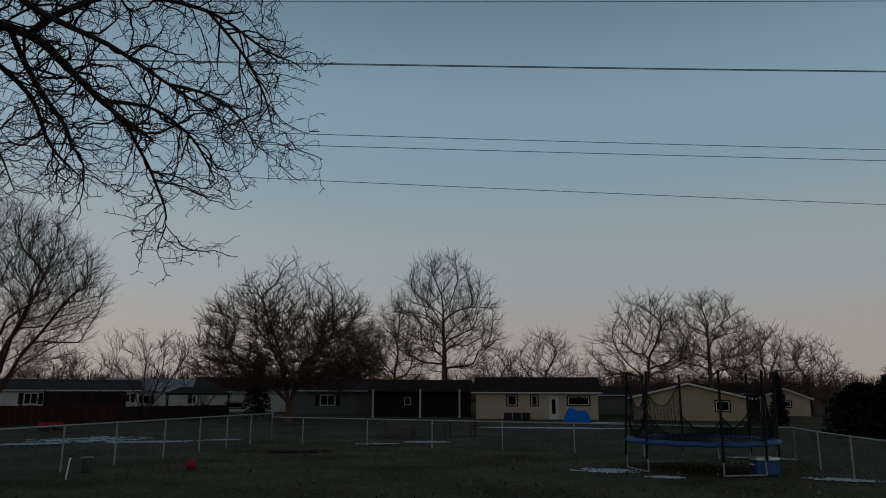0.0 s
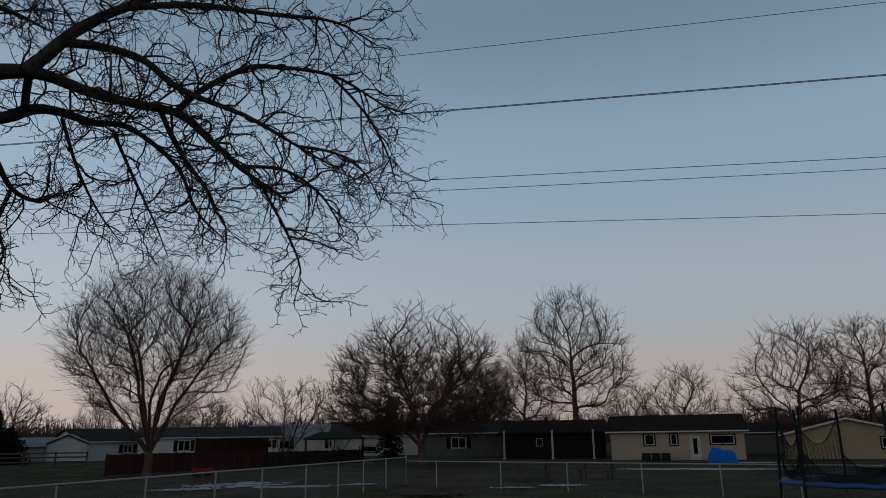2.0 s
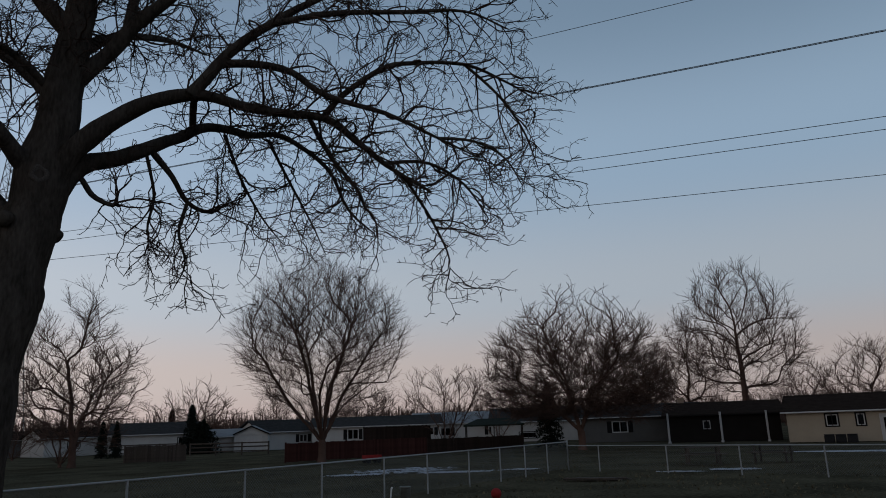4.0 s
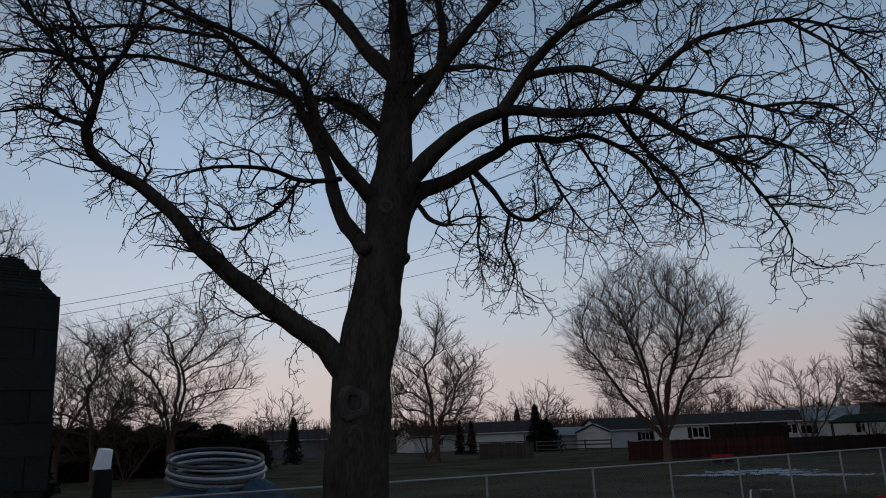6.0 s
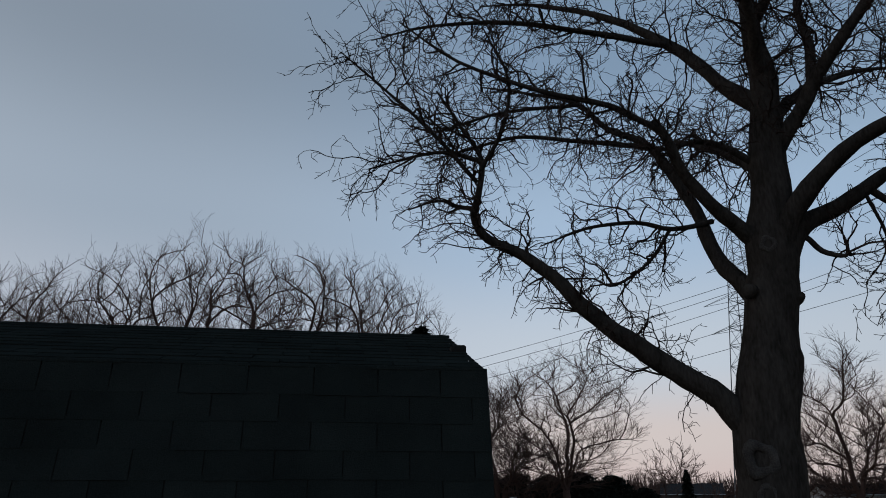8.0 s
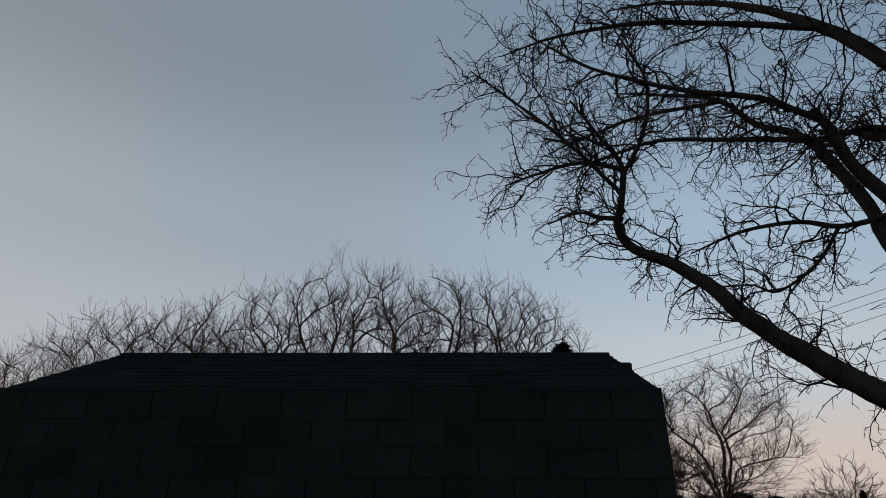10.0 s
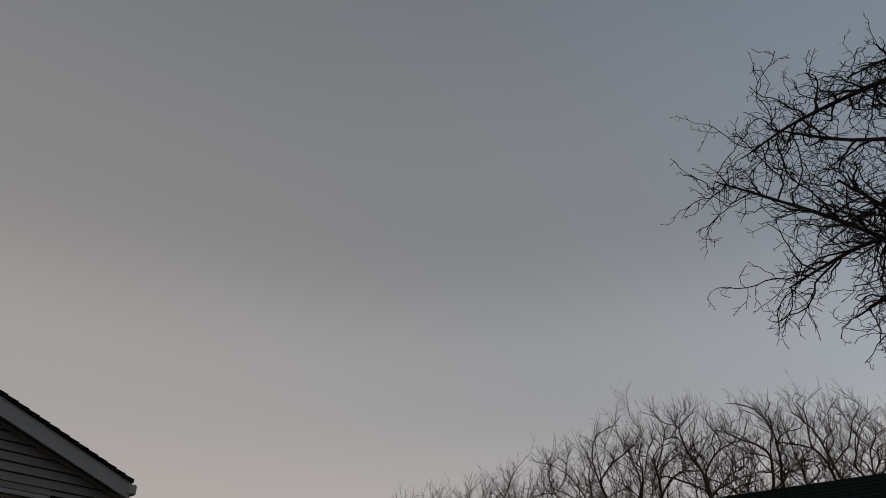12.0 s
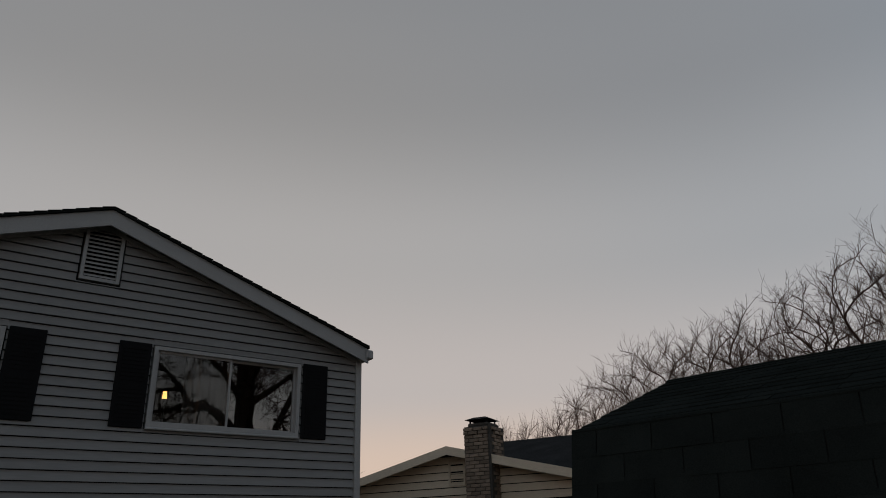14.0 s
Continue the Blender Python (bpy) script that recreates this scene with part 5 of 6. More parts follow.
for k in range(34):
    az = -34 + k * 3.7 + SKY.uniform(-0.9, 0.9)
    d = SKY.uniform(115, 165)
    grow_at(("far", "farb")[k % 2], az, d, 2.1 + d * math.tan(radians(SKY.uniform(1.3, 3.0))), SKY.uniform(3.5, 6.0), SKY.uniform(0, 360))
for k in range(26):
    az = -30 + k * 4.5 + SKY.uniform(-1, 1)
    d = SKY.uniform(74, 108)
    if 24 < az < 48 and d < 96:
        d += 24
    grow_at("bush", az, d, SKY.uniform(2.6, 4.6), SKY.uniform(2.4, 4.0), SKY.uniform(0, 360))



def far_woods():
    """The dark band of distant woodland on the horizon, too far to tell one tree from the next."""
    rng = random.Random(12)
    rows = []
    for k in range(1900):
        az, d = rng.uniform(-42, 96), rng.uniform(150, 215)
        tall = 2.1 + d * math.tan(radians(1.2 + 1.1 * (0.5 + 0.5 * noise.noise(Vector((az * 0.21, 3, 0)))) + 0.5 * noise.noise(Vector((az * 0.9, 7, 0)))))
        p, h = spot(az, d), tall * rng.uniform(0.6, 1.0)
        wide = h * rng.uniform(0.5, 0.8)
        fork = p + Vector((0, 0, h * rng.uniform(0.08, 0.25)))
        rows.append(([p, p.lerp(fork, 0.5), fork], [0.3, 0.25, 0.2]))
        for _ in range(13):
            a, up = rng.uniform(0, 6.283), rng.random() ** 0.8
            rr = wide * math.sqrt(max(0.0, 1 - up * up)) * rng.uniform(0.4, 1.0)
            q = p + Vector((math.cos(a) * rr, math.sin(a) * rr, h * (0.15 + 0.85 * up)))
            bend = fork.lerp(q, 0.5) + Vector((math.cos(a) * rr * 0.2, math.sin(a) * rr * 0.2, rng.uniform(-0.1, 0.1) * h))
            rows.append(([fork, bend, q], [0.13, 0.1, 0.03]))
    ob = part_of_mesh("far_woods", tubes("far_woods", (rows, 3)), FARWOOD, None)
    tagged(ob, "dark band of distant bare woodland", "woods", kind="stuff")


far_woods()
CONE, COLUMN, YEW = needle_tree(1, 7.0, 1.6, 40, 0.34), needle_tree(2, 3.6, 0.62, 34, 0.2), needle_tree(3, 5.4, 3.6, 60, 0.5, dome=True)
for az, d, s in ((49.2, 92, 0.8), (67.9, 70, 0.62), (87.9, 20, 0.98), (22.0, 63, 0.8), (50.6, 130, 0.9)):
    p = spot(az, d)
    plant_conifer(CONE, "spruce_tree", "dark pointed spruce among the houses", pose(p.x, p.y, 0) @ Matrix.Diagonal((s, s, s, 1)))
for az, d in ((54.2, 80), (55.1, 80.6), (-17.0, 54), (48.3, 82)):
    p = spot(az, d)
    plant_conifer(COLUMN, "arborvitae", "narrow dark evergreen column", pose(p.x, p.y, 0))
for az, d, s in ((48.6, 84, 0.62), (-22.0, 44, 0.5), (-24.5, 42, 0.6), (-27.0, 40, 0.7), (70.9, 62, 0.5), (73.2, 58, 0.66), (75.6, 56, 0.7), (78.0, 57, 0.66), (80.4, 58, 0.7), (82.6, 56, 0.66), (84.6, 58, 0.7), (87.5, 55, 0.8)):
    p = spot(az, d)
    plant_conifer(YEW, "evergreen_bush", "wide dark evergreen bush", pose(p.x, p.y, 0, 0, 0, az * 7) @ Matrix.Diagonal((s, s, s, 1)))


# ---- chain-link fence ----
def cyl(bm, p, q, r, sides=10):
    d = Vector(q) - Vector(p)
    m = Matrix.Translation((Vector(p) + Vector(q)) / 2) @ d.to_track_quat("Z", "Y").to_matrix().to_4x4()
    bmesh.ops.create_cone(bm, segments=sides, radius1=r, radius2=r, depth=d.length, cap_ends=True, matrix=m)
    return bm


def fence_run(posts, label, H):
    f = thing("chain_link_fence", label, "fence", None, "garden fence")
    mesh_rows = []
    for n, (x, y) in enumerate(posts):
        end = n in (0, len(posts) - 1)
        bm = bmesh.new()
        r = 0.036 if end else 0.026
        cyl(bm, (x, y, -0.1), (x, y, H + (0.06 if end else 0.02)), r)
        cyl(bm, (x, y, H + (0.06 if end else 0.02)), (x, y, H + (0.09 if end else 0.05)), r * 1.25)
        part("post", bm, GALV, f)
    for (ax, ay), (bx, by) in zip(posts, posts[1:]):
        part("top_rail", cyl(bmesh.new(), (ax, ay, H + 0.025), (bx, by, H + 0.025), 0.021, 8), GALV, f)
        a, d = Vector((ax, ay, 0)), Vector((bx - ax, by - ay, 0))
        run = d.length
        d.normalize()
        step, hh = 0.075, H - 0.05
        n = int((run + hh) / step)
        for k in range(n):
            for sgn in (1, -1):
                s0, s1 = k * step - (hh if sgn > 0 else 0), k * step - (0 if sgn > 0 else hh)
                z0, z1 = 0.05, H
                # clip to the bay
                if s0 < 0:
                    z0, s0 = z0 + (0 - s0) / (s1 - s0) * (z1 - z0), 0
                if s1 < 0:
                    z1, s1 = z0 + (0 - s0) / (s1 - s0 - 1e-9) * (z1 - z0), 0
                if s1 > run:
                    z1, s1 = z0 + (run - s0) / (s1 - s0) * (z1 - z0), run
                if s0 > run or abs(z1 - z0) < 0.02 or s1 < 0:
                    continue
                mesh_rows.append(([a + d * s0 + Vector((0, 0, z0)), a + d * s1 + Vector((0, 0, z1))], [0.0026, 0.0026]))
    tagged(part_of_mesh("wire_mesh", tubes("wire_mesh", (mesh_rows, 3)), WIREM, f, "woven diamond wire"), kind="stuff")
    return f


def on_line(az, p, q):
    w = spot(az, 1)
    dx, dy = q[0] - p[0], q[1] - p[1]
    s = (p[0] * dy - p[1] * dx) / (w.x * dy - w.y * dx)
    return (w.x * s, w.y * s)


LA, LB = (-13.2, 9.9), (-11.7, 30.9)
left = [(-14.3, -5.4), (-14.1, -2.4), (-13.95, 0.6), (-13.75, 3.2), (-13.45, 6.9)] + [on_line(a, LA, LB) for a in (53.1, 45.1, 39.5, 34.8, 31.5, 28.3, 25.9, 24.0, 22.3)] + [LB]
RB = (7.95, 24.75)
back = [LB] + [on_line(a, LB, RB) for a in (18.43, 13.51, 8.47, 3.01, -2.48, -7.6, -12.8)] + [RB]
right = [RB, (7.75, 22.1), (7.75, 19.9), (7.8, 17.5), (7.9, 15.0), (8.0, 12.4)]
fence_run(left, "galvanised chain-link fence along the lawn's side", 1.15)
fence_run(back, "galvanised chain-link fence along the lawn's end", 0.98)
fence_run(right, "galvanised chain-link fence beside the hedge", 0.98)


# ---- trampoline ----
def trampoline():
    c = (4.45, 21.6)
    t = thing("trampoline", "round trampoline with blue pad, black poles and sagging net", "trampoline", pose(c[0], c[1], 0))
    R, z = 2.05, 0.78
    bm = bmesh.new()
    bmesh.ops.create_cone(bm, segments=40, radius1=R - 0.28, radius2=R - 0.28, depth=0.015, cap_ends=True, matrix=Matrix.Translation((0, 0, z)))
    part("mat", bm, BLACKPAD, t, "black jumping mat")
    bm = bmesh.new()
    ring = []
    for k in range(48):
        a = 2 * math.pi * k / 48
        ring.append([bm.verts.new((math.cos(a) * r, math.sin(a) * r, z + h + 0.012 * math.sin(k * 2.1))) for r, h in ((R - 0.32, 0.02), (R - 0.2, 0.055), (R + 0.02, 0.05), (R + 0.05, -0.03), (R + 0.01, -0.06), (R - 0.3, -0.02))])
    for k in range(48):
        p, q = ring[k], ring[(k + 1) % 48]
        for j in range(6):
            bm.faces.new((p[j], q[j], q[(j + 1) % 6], p[(j + 1) % 6]))
    bmesh.ops.recalc_face_normals(bm, faces=bm.faces[:])
    part("pad", bm, BLUE, t, "blue vinyl safety pad", smooth=True)
    tops = []
    for k in range(4):
        a = math.radians(20 + 90 * k)
        legs = []
        for s in (-0.3, 0.3):
            legs.append((math.cos(a + s) * R, math.sin(a + s) * R))
        bm = bmesh.new()
        for x, y in legs:
            cyl(bm, (x, y, 0.02), (x, y, z - 0.03), 0.02, 8)
        cyl(bm, (*legs[0], 0.022), (*legs[1], 0.022), 0.02, 8)
        part("leg", bm, GALV, t, "U-shaped steel leg")
        for x, y in legs:
            bm = bmesh.new()
            lean = 1.04 if k != 2 else 0.96
            top = (x * lean, y * lean, 2.65)
            cyl(bm, (x * 1.02, y * 1.02, 0.35), top, 0.036, 8)
            part("pole", bm, BLACKPAD, t, "black foam-covered pole")
            tops.append(Vector(top))
    # the net: one side still up, the rest fallen into swags
    tops.sort(key=lambda p: math.atan2(p.y, p.x))
    rows = []
    n = len(tops)
    for i in range(n):
        a, b = tops[i], tops[(i + 1) % n]
        sag_a, sag_b = ((0.15, 0.9) if i % 3 == 0 else (1.1, 1.35))[0], (0.3, 1.2)[i % 2]
        for k in range(40):
            f = k / 39
            x = a.lerp(b, f)
            top = 2.6 - sag_a * (1 - f) - sag_b * f - 0.7 * math.sin(math.pi * f)
            low = Vector((x.x * 0.92, x.y * 0.92, 0.83))
            rows.append(([Vector((x.x, x.y, max(top, 1.02))), (Vector((x.x, x.y, max(top, 1.02))) + low) / 2 + Vector((0.03 * math.sin(k * 1.7), 0.03 * math.cos(k), 0)), low], [0.0045, 0.0045, 0.0045]))
        for lev in range(20):
            pts = []
            for k in range(13):
                f = k / 12
                x = a.lerp(b, f)
                top = max(2.6 - sag_a * (1 - f) - sag_b * f - 0.7 * math.sin(math.pi * f), 1.02)
                pts.append(Vector((x.x, x.y, 0.83 + (top - 0.83) * lev / 19)))
            rows.append((pts, [0.0045 + (0.012 if lev == 19 else 0)] * 13))
    part_of_mesh("net", tubes("net", (rows, 3)), NETM, t, "sagging black safety net")
    return t


trampoline()


# ---- power lines and their lattice tower ----
def cable(p, q, sag, r, group="power lines"):
    P, Q = Vector(p), Vector(q)
    pts = [P.lerp(Q, k / 24) - Vector((0, 0, sag * 4 * (k / 24) * (1 - k / 24))) for k in range(25)]
    ob = part_of_mesh("power_line", tubes("power_line", ([(pts, [r] * 25)], 6)), CABLE, None)
    return tagged(ob, "black overhead power cable", "cable", group)


def rise(az, d, el):
    return spot(az, d, 2.1 + d * math.tan(radians(el)))


TOWER = (62.3, 150)
for el0, d1, el1, r in ((16.5, 138, 17.7, 0.05), (16.45, 138.2, 17.65, 0.05), (13.5, 156, 13.0, 0.045), (12.9, 158, 12.4, 0.045), (11.8, 184, 9.65, 0.045), (19.0, 130, 21.9, 0.04)):
    cable(rise(*TOWER, el0), rise(-40, d1, el1), 0.4, r)
for k, (el0, el1) in enumerate(((15.2, 11.5), (14.6, 10.0), (13.6, 8.2), (12.0, 6.6), (10.6, 5.2))):
    cable(rise(*TOWER, el0), rise(106, 210, el1 * 0.45), 3, 0.05)


def tower():
    base = spot(*TOWER)
    t = thing("lattice_tower", "grey steel lattice power pylon in the distance", "pylon", pose(base.x, base.y, 0, 0, 0, 40))
    h, b, a = 54.0, 4.9, 1.1
    corner = lambda i, z: Vector(((1, 1, -1, -1)[i] * (b + (a - b) * z / h), (1, -1, -1, 1)[i] * (b + (a - b) * z / h), z))
    for i in range(4):
        part_of_mesh("leg", tubes("leg", ([([corner(i, 0), corner(i, h)], [0.11, 0.08])], 5)), PYLON, t)
    rows, z = [], 0.0
    while z < h - 1:
        dz = max(2.6, 8.0 * (1 - z / h))
        for i in range(4):
            j = (i + 1) % 4
            rows += [([corner(i, z), corner(j, min(z + dz, h))], [0.045, 0.045]), ([corner(j, z), corner(i, min(z + dz, h))], [0.045, 0.045]), ([corner(i, z), corner(j, z)], [0.06, 0.06])]
        z += dz
    part_of_mesh("bracing", tubes("bracing", (rows, 4)), PYLON, t)
    for zz, w in ((33, 7.5), (39, 8.5), (46, 7.0)):
        rows = [([Vector((-w, 0, zz)), Vector((w, 0, zz))], [0.045, 0.045])] + [([Vector((s * w, 0, zz)), Vector((0, y, zz + 2))], [0.045, 0.045]) for s in (1, -1) for y in (0.7, -0.7)]
        part_of_mesh("cross_arm", tubes("cross_arm", (rows, 4)), PYLON, t)
    return t


tower()


# ---- red-brown board fence and small things in the far gardens ----
def board_fence(az0, d0, az1, d1, h, material, label, bay=2.4):
    a, b = spot(az0, d0), spot(az1, d1)
    d = b - a
    n = max(1, round(d.length / bay))
    f = thing("board_fence", label, "fence", pose(a.x, a.y, 0, 0, 0, math.degrees(math.atan2(d.y, d.x))))
    w = d.length / n
    rng = random.Random(int(az0 * 10))
    plank = bpy.data.meshes.new("board")
    bm = boxes((-0.072, 0.072, -0.02, 0.002, 0.04, h), bevel=0.004)
    bm.to_mesh(plank)
    bm.free()
    plank.materials.append(material)
    for k in range(n):
        for i in range(16):
            ob = part_of_mesh("board", plank, None, f)
            ob.matrix_local = pose(k * w + 0.05 + (i + 0.5) * (w - 0.1) / 16, 0, -rng.uniform(0, 0.04))
        for z in (0.25, h - 0.35):
            part("rail", boxes((k * w + 0.02, (k + 1) * w - 0.02, 0.004, 0.04, z, z + 0.09)), material, f)
        part("post", boxes((k * w - 0.05, k * w + 0.05, 0.0, 0.1, -0.1, h + 0.05)), material, f)
    return f


board_fence(42.3, 51, 31.5, 56, 1.25, REDWOOD, "low red-brown stained board fence")
board_fence(31.5, 56.2, 24.0, 62, 1.1, BROWNWOOD, "low dark brown stained board fence")
board_fence(36.4, 62, 31.2, 64, 2.15, BROWNWOOD, "tall dark brown privacy fence")
board_fence(53.6, 64, 49.4, 62, 1.3, OLDWOOD, "weathered grey board fence")


def rail_fence(az0, d0, az1, d1, h, material, label):
    a, b = spot(az0, d0), spot(az1, d1)
    d = b - a
    n = max(1, round(d.length / 2.4))
    w = d.length / n
    f = thing("rail_fence", label, "fence", pose(a.x, a.y, 0, 0, 0, math.degrees(math.atan2(d.y, d.x))))
    for k in range(n + 1):
        part("post", boxes((k * w - 0.06, k * w + 0.06, -0.06, 0.06, -0.1, h + 0.1), bevel=0.01), material, f)
    for z in (0.35, 0.75, h):
        part("rail", boxes((0, d.length, -0.03, 0.03, z - 0.06, z + 0.06), bevel=0.01), material, f)


rail_fence(54.0, 82, 49.9, 80, 1.15, OLDWOOD, "three-rail wooden fence before a white house")
rail_fence(49.2, 76, 43.6, 72, 1.1, OLDWOOD, "dark rail fence before the sheds")


def canopy(m):
    """An open carport: a shallow hipped cloth roof on posts."""
    t = thing("carport_canopy", "dark green fabric canopy on four posts", "canopy", m)
    bm = bmesh.new()
    lo = [bm.verts.new((x, y, z)) for z in (2.0, 1.85) for x, y in ((-3, -1.6), (3, -1.6), (3, 1.6), (-3, 1.6))]
    hi = [bm.verts.new((x, 0, 2.6)) for x in (-1.6, 1.6)]
    for q in ((lo[0], lo[1], hi[1], hi[0]), (lo[2], lo[3], hi[0], hi[1]), (lo[1], lo[2], hi[1]), (lo[3], lo[0], hi[0]), (lo[4], lo[5], lo[1], lo[0]), (lo[5], lo[6], lo[2], lo[1]), (lo[6], lo[7], lo[3], lo[2]), (lo[7], lo[4], lo[0], lo[3])):
        bm.faces.new(q)
    bmesh.ops.recalc_face_normals(bm, faces=bm.faces[:])
    part("roof", bm, EVERGREEN, t)
    for x in (-2.8, 2.8, 0):
        for y in (-1.5, 1.5):
            part("post", boxes((x - 0.05, x + 0.05, y - 0.05, y + 0.05, 0, 1.95)), POSTDARK, t)


canopy(facing(26.3, 74))
for az in (13.2, 9.5, 6.4):
    p = spot(az, 63.5)
    solo("porch_post", boxes((-0.07, 0.07, -0.07, 0.07, 0, 2.4), (-0.11, 0.11, -0.11, 0.11, 0, 0.15), bevel=0.01), TRIM, "white porch post of the dark ranch house", "post", pose(p.x, p.y, 0), "porch posts")


def tarp_heap(m, sx, sy, sz, material, label):
    bm = bmesh.new()
    n = 14
    g = [[bm.verts.new((sx * (i / n - 0.5) * 2, sy * (j / n - 0.5) * 2, 0)) for j in range(n + 1)] for i in range(n + 1)]
    for i in range(n + 1):
        for j in range(n + 1):
            v = g[i][j].co
            e = min(1.0, 2.6 * (1 - max(abs(v.x / sx), abs(v.y / sy))))
            v.z = sz * max(0.0, e) ** 0.55 * (0.8 + 0.35 * noise.noise(Vector((v.x * 1.7, v.y * 1.7, sx))))
            v.xy *= 1 + 0.06 * noise.noise(v * 2)
    for i in range(n):
        for j in range(n):
            bm.faces.new((g[i][j], g[i + 1][j], g[i + 1][j + 1], g[i][j + 1]))
    return solo("tarpaulin", bm, material, label, "tarpaulin", m, smooth=True)


tarp_heap(facing(-2.7, 54), 1.0, 0.8, 1.1, BLUETARP, "bright blue tarpaulin over a heap by the house")
for k, (az, x) in enumerate(((2.6, 0), (1.9, 0), (1.2, 0))):
    p = spot(az, 58.4)
    solo("storage_bin", boxes((-0.32, 0.32, -0.3, 0.3, 0.0, 0.5), (-0.34, 0.34, -0.32, 0.32, 0.5, 0.56), bevel=0.03), BLACKPAD, "dark lidded bin against the tan house", "bin", pose(p.x, p.y, 0), "bins by the wall")


def snow(az, d, sx, sy, seed, turn=0.0, holes=0.28):
    """Old snow: a thin crust with a ragged edge and thawed gaps."""
    bm = bmesh.new()
    n = 84
    cells = {}
    for i in range(n + 1):
        for j in range(n + 1):
            x, y = (i / n - 0.5) * 2, (j / n - 0.5) * 2
            v = 0.8 * noise.noise(Vector((x * 2.6 + seed, y * 5.5, seed))) + 0.9 * noise.noise(Vector((x * 7 + seed, y * 15, seed))) + 0.7 * noise.noise(Vector((x * 16 + seed, y * 30, seed))) - holes - 0.22 + 0.62 * (1 - (x * x + y * y) * 1.3)
            cells[i, j] = (x * sx, y * sy, max(0.0, min(v, 0.5)) * 0.06 - 0.012, v)
    vs = {k: bm.verts.new(c[:3]) for k, c in cells.items()}
    for i in range(n):
        for j in range(n):
            ks = ((i, j), (i + 1, j), (i + 1, j + 1), (i, j + 1))
            if sum(cells[k][3] > 0 for k in ks) >= 2:
                bm.faces.new([vs[k] for k in ks])
    bmesh.ops.delete(bm, geom=[v for v in bm.verts if not v.link_faces], context="VERTS")
    p = spot(az, d)
    return solo("snow_patch", bm, SNOW, "ragged patch of old snow on the grass", "snow", pose(p.x, p.y, 0.02, 0, 0, az + turn), "snow patches", smooth=True)


snow(33.3, 36, 2.8, 2.6, 1, holes=0.36)
snow(37.0, 34.0, 1.6, 0.7, 2)
snow(29.2, 33.5, 2.2, 0.7, 9)
snow(-4.8, 20.6, 1.0, 0.75, 3)
snow(-9.0, 19.4, 0.5, 0.3, 4)
snow(-20.6, 20.6, 0.9, 0.35, 5)
snow(9.0, 31.5, 1.2, 0.6, 6)
snow(-1.0, 45, 5.0, 0.9, 7, holes=0.05)
snow(24.2, 34, 0.9, 0.5, 8)
snow(-15.5, 26.2, 1.3, 0.35, 10)
snow(-4.0, 54.0, 2.6, 0.7, 11)
snow(12.6, 30.4, 1.0, 0.3, 12)


# ---- coil of pipe, tarpaulin and bucket by the fence ----
def pipe_coil(m):
    t = thing("pipe_coil", "large coil of pale pipe hoops resting on a tarpaulin", "pipe", m)
    rng = random.Random(4)
    for k in range(7):
        R = 0.97 + rng.uniform(-0.03, 0.03)
        dx, dy, tx, ty = rng.uniform(-0.03, 0.03), rng.uniform(-0.03, 0.03), rng.uniform(-0.03, 0.03), rng.uniform(-0.03, 0.03)
        pts = [Vector((math.cos(a) * R + dx, math.sin(a) * R + dy, 0.05 + k * 0.075 + tx * math.cos(a) + ty * math.sin(a))) for a in np.linspace(0, 2 * math.pi, 49)]
        part_of_mesh("hoop", tubes("hoop", ([(pts, [0.036] * 49)], 8)), DARKPIPE if k % 2 == 0 else PALEPIPE, t, "dark hoop" if k % 2 == 0 else "pale hoop")


heap = spot(72.6, 15.6)
tarp_heap(pose(heap.x, heap.y, 0, 0, 0, 71), 1.75, 1.3, 1.36, DULLTARP, "dull blue tarpaulin over a pile beside the fence")
coil = spot(73.3, 16.6)
pipe_coil(pose(coil.x, coil.y, 1.28, 11, 3, 73))


def bucket_post(m):
    t = thing("wooden_post", "dark weathered wooden post", "post", m)
    bm = bmesh.new()
    bmesh.ops.create_cone(bm, segments=12, radius1=0.19, radius2=0.16, depth=1.75, cap_ends=True, matrix=Matrix.Translation((0, 0, 0.8)))
    for v in bm.verts:
        v.co.x += 0.03 * noise.noise(v.co * 3)
    part("shaft", bm, POSTDARK, t)


bp = spot(80.75, 15.4)
bucket_post(pose(bp.x, bp.y, 0))


def bucket(m, material, label, s=1.0):
    t = thing("bucket", label, "bucket", m)
    bm = bmesh.new()
    prof = [(0.0, 0.0), (0.13, 0.0), (0.155, 0.34), (0.165, 0.34), (0.165, 0.37), (0.15, 0.37), (0.125, 0.02), (0.0, 0.02)]
    rows = []
    for k in range(24):
        a = 2 * math.pi * k / 24
        rows.append([bm.verts.new((math.cos(a) * r * s, math.sin(a) * r * s, z * s)) for r, z in prof])
    for k in range(24):
        p, q = rows[k], rows[(k + 1) % 24]
        for j in range(len(prof) - 1):
            bm.faces.new((p[j], q[j], q[j + 1], p[j + 1]))
    bmesh.ops.remove_doubles(bm, verts=bm.verts[:], dist=1e-4)
    bmesh.ops.recalc_face_normals(bm, faces=bm.faces[:])
    part("body", bm, material, t, smooth=True)
    pts = [Vector((math.cos(a) * 0.165 * s, -0.02 - math.sin(a) * 0.13 * s, (0.33 - math.sin(a) * 0.05) * s)) for a in np.linspace(0, math.pi, 13)]
    part_of_mesh("handle", tubes("handle", ([(pts, [0.004] * 13)], 5)), GALV, t)
    return t


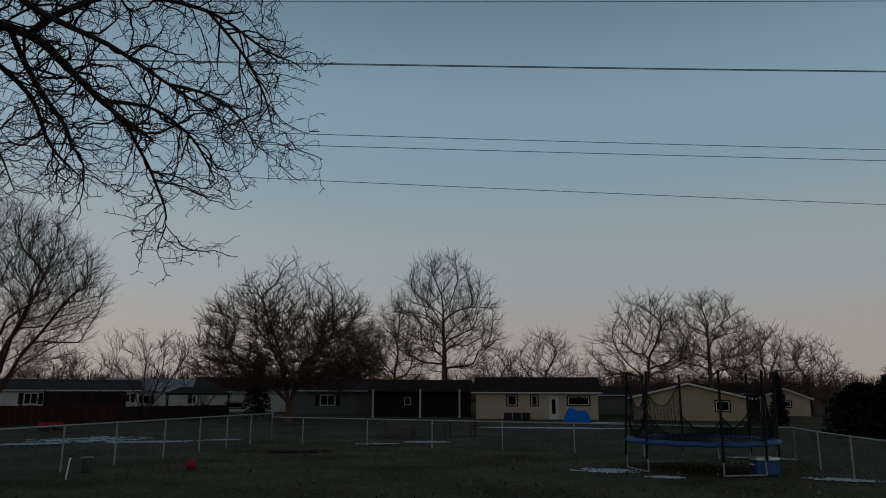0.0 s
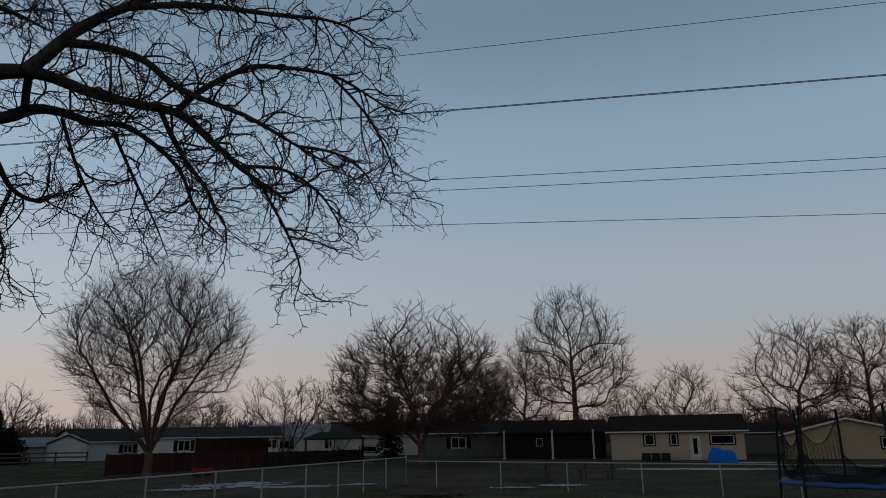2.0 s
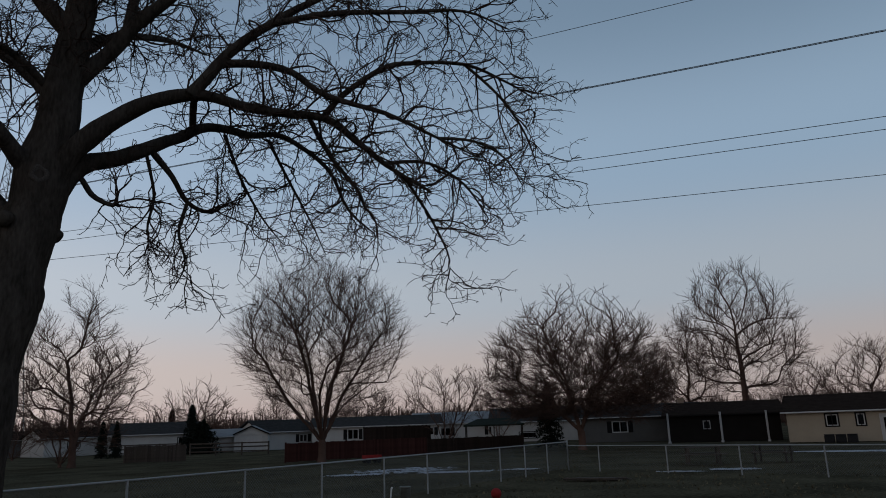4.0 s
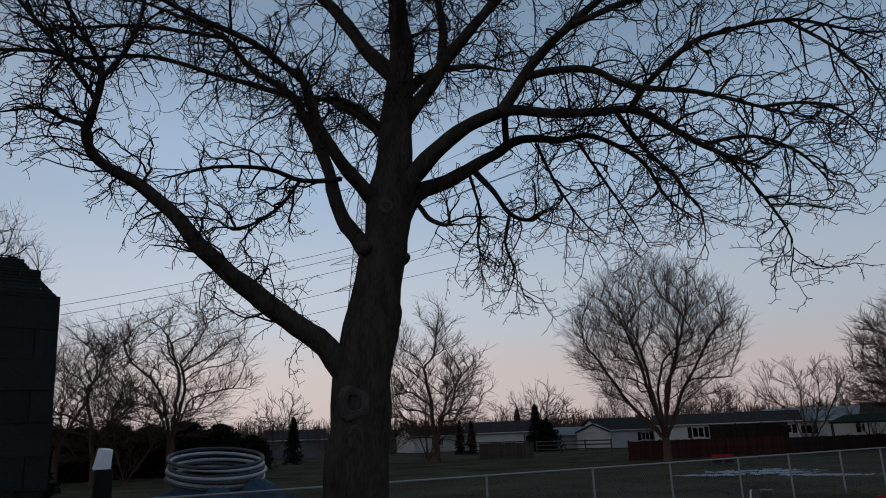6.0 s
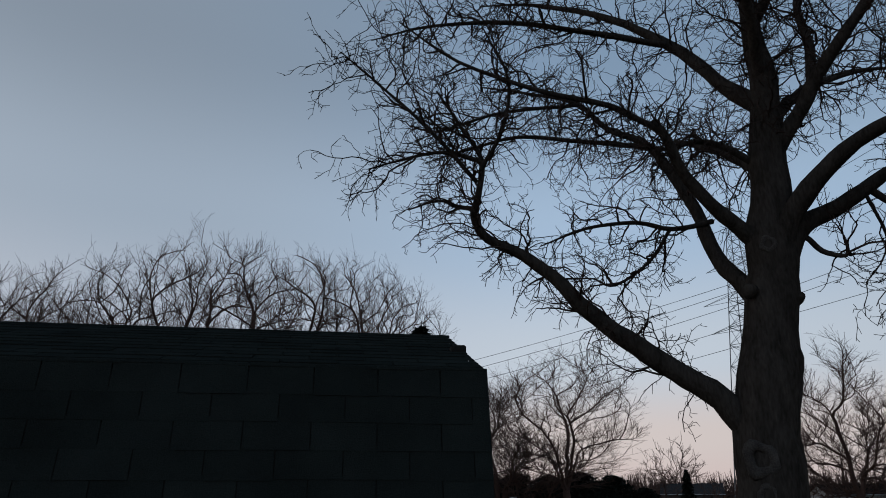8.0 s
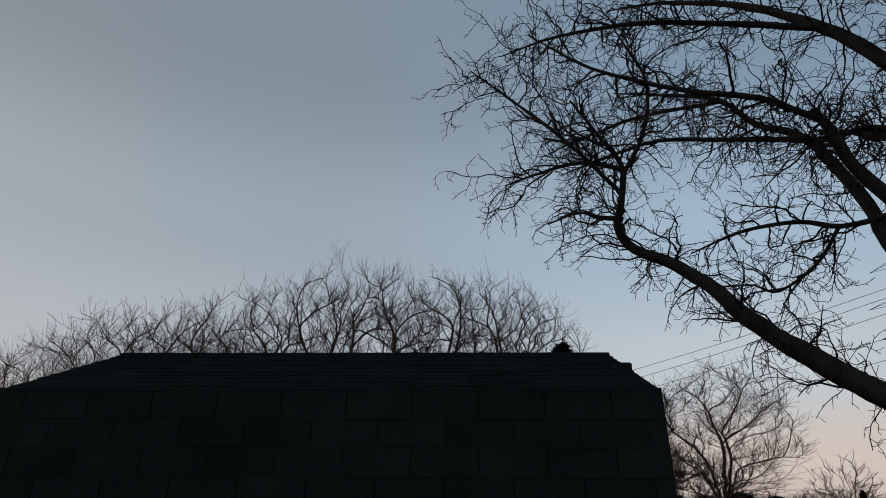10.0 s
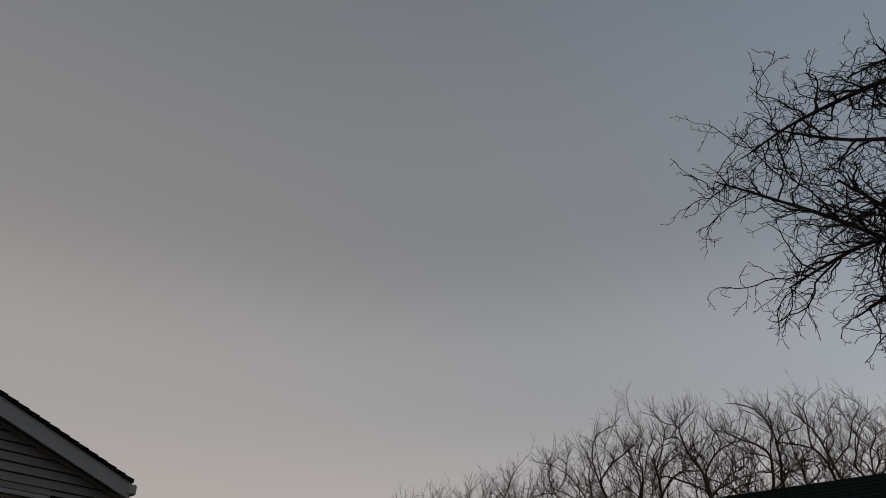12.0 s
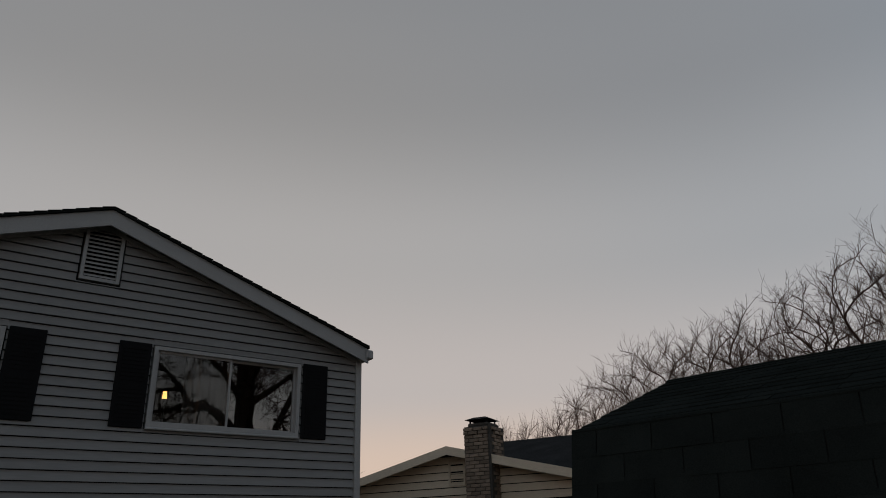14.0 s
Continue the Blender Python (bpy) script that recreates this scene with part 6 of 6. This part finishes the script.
bucket(pose(bp.x, bp.y, 2.03, 180, 14, 20), WHITEPLASTIC, "white plastic bucket upturned on a wooden post")
p = spot(33.2, 21.8)
bucket(pose(p.x, p.y, 0, 0, 0, 30), mat("grey_plastic", (0.16, 0.17, 0.16), 0.6, vary=0.15, bump=0.05), "grey plastic bucket standing on the lawn by the fence", 1.0)
p = spot(34.4, 20.0)
bm = bmesh.new()
cyl(bm, (0, 0, 0), (0.06, 0, 0.46), 0.02, 10)
cyl(bm, (0.06, 0, 0.46), (0.08, 0, 0.5), 0.024, 10)
solo("standpipe", bm, WHITEPLASTIC, "short white plastic standpipe in the lawn", "pipe", pose(p.x, p.y, 0))
p = spot(26.3, 21.2)
bm = bmesh.new()
bmesh.ops.create_icosphere(bm, subdivisions=3, radius=0.15)
solo("play_ball", bm, REDPLASTIC, "dull red play ball on the grass", "ball", pose(p.x, p.y, 0.14), smooth=True)


def cooler(m):
    t = thing("cool_box", "blue cool box with a white lid under the trampoline", "cool box", m)
    part("body", boxes((-0.3, 0.3, -0.2, 0.2, 0.0, 0.36), bevel=0.025), BLUE, t)
    part("lid", boxes((-0.32, 0.32, -0.22, 0.22, 0.362, 0.44), bevel=0.025), WHITEPLASTIC, t, "white lid")
    part("handle", boxes((-0.345, -0.325, -0.12, 0.12, 0.24, 0.28), bevel=0.006), WHITEPLASTIC, t)


cooler(pose(5.75, 20.3, 0, 0, 0, 12))


def planks(m):
    t = thing("timber_pile", "low pile of old boards in the grass", "timber")
    t.matrix_world = m
    rng = random.Random(9)
    for k in range(7):
        ob = part("board", boxes((-0.9, 0.9, -0.07, 0.07, 0, 0.04), bevel=0.006), OLDWOOD, t)
        ob.matrix_local = pose(rng.uniform(-0.3, 0.3), -0.3 + 0.15 * (k % 5), 0.01 + 0.05 * (k // 5), 0, 0, rng.uniform(-9, 9))


p = spot(18.6, 27.0)
planks(pose(p.x, p.y, 0, 0, 0, 10))


def picnic_table(m):
    t = thing("picnic_table", "weathered wooden picnic table behind the fence", "table", m)
    for k in range(5):
        part("top_board", boxes((-0.9, 0.9, -0.36 + k * 0.148, -0.225 + k * 0.148, 0.72, 0.76), bevel=0.005), OLDWOOD, t)
    for s in (-1, 1):
        part("bench", boxes((-0.9, 0.9, s * 0.7 - 0.13, s * 0.7 + 0.13, 0.43, 0.47), bevel=0.005), OLDWOOD, t)
        part("leg", boxes((s * 0.65 - 0.04, s * 0.65 + 0.04, -0.7, 0.7, 0.38, 0.43), (s * 0.65 - 0.04, s * 0.65 + 0.04, -0.45, -0.35, 0, 0.72), (s * 0.65 - 0.04, s * 0.65 + 0.04, 0.35, 0.45, 0, 0.72)), OLDWOOD, t)


p = spot(11.0, 35)
picnic_table(pose(p.x, p.y, 0, 0, 0, 20))
p = spot(6.3, 36)
picnic_table(pose(p.x, p.y, 0, 0, 0, -10))


def push_car(m):
    t = thing("garden_cart", "red garden cart standing in the far yard", "cart", m)
    part("tray", boxes((-0.7, 0.7, -0.35, 0.35, 0.35, 0.4), (-0.7, -0.66, -0.35, 0.35, 0.4, 0.62), (0.66, 0.7, -0.35, 0.35, 0.4, 0.62), (-0.66, 0.66, -0.35, -0.31, 0.4, 0.62), (-0.66, 0.66, 0.31, 0.35, 0.4, 0.62)), REDPLASTIC, t)
    for x in (-0.45, 0.45):
        for y in (-0.4, 0.4):
            bm = bmesh.new()
            bmesh.ops.create_cone(bm, segments=18, radius1=0.2, radius2=0.2, depth=0.09, cap_ends=True, matrix=Matrix.Translation((x, y, 0.2)) @ Matrix.Rotation(math.pi / 2, 4, "X"))
            part("wheel", bm, BLACKPAD, t)
    bm = bmesh.new()
    cyl(bm, (0.68, 0, 0.42), (1.35, 0, 0.95), 0.018, 8)
    part("handle", bm, BLACKPAD, t)


p = spot(35.8, 45)
push_car(pose(p.x, p.y, 0, 0, 0, 60) @ Matrix.Diagonal((0.75, 0.75, 0.75, 1)))


# ---- loose tufts of dead grass ----
def tufts():
    rng = random.Random(6)
    vs, fs = [], []
    for _ in range(9000):
        az, d = rng.uniform(-24, 86), 12 + 24 * rng.random() ** 0.8
        c = spot(az, d)
        if noise.noise(c * 0.35) < -0.1:
            continue
        h, a, lean = rng.uniform(0.03, 0.1), rng.uniform(0, 6.28), rng.uniform(-0.05, 0.05)
        u = Vector((math.cos(a), math.sin(a), 0)) * rng.uniform(0.015, 0.05)
        n = len(vs)
        vs += [c - u, c + u, c + u * 0.2 + Vector((lean, lean, h))]
        fs.append((n, n + 1, n + 2))
    me = bpy.data.meshes.new("grass_tufts")
    me.from_pydata([tuple(v) for v in vs], [], fs)
    ob = part_of_mesh("grass_tufts", me, mat("dead_grass", (0.082, 0.072, 0.046), 0.95, vary=0.4, scale=2, bump=0, island=0.4), None)
    tagged(ob, "sparse tufts of dead winter grass", "grass", kind="stuff")


tufts()
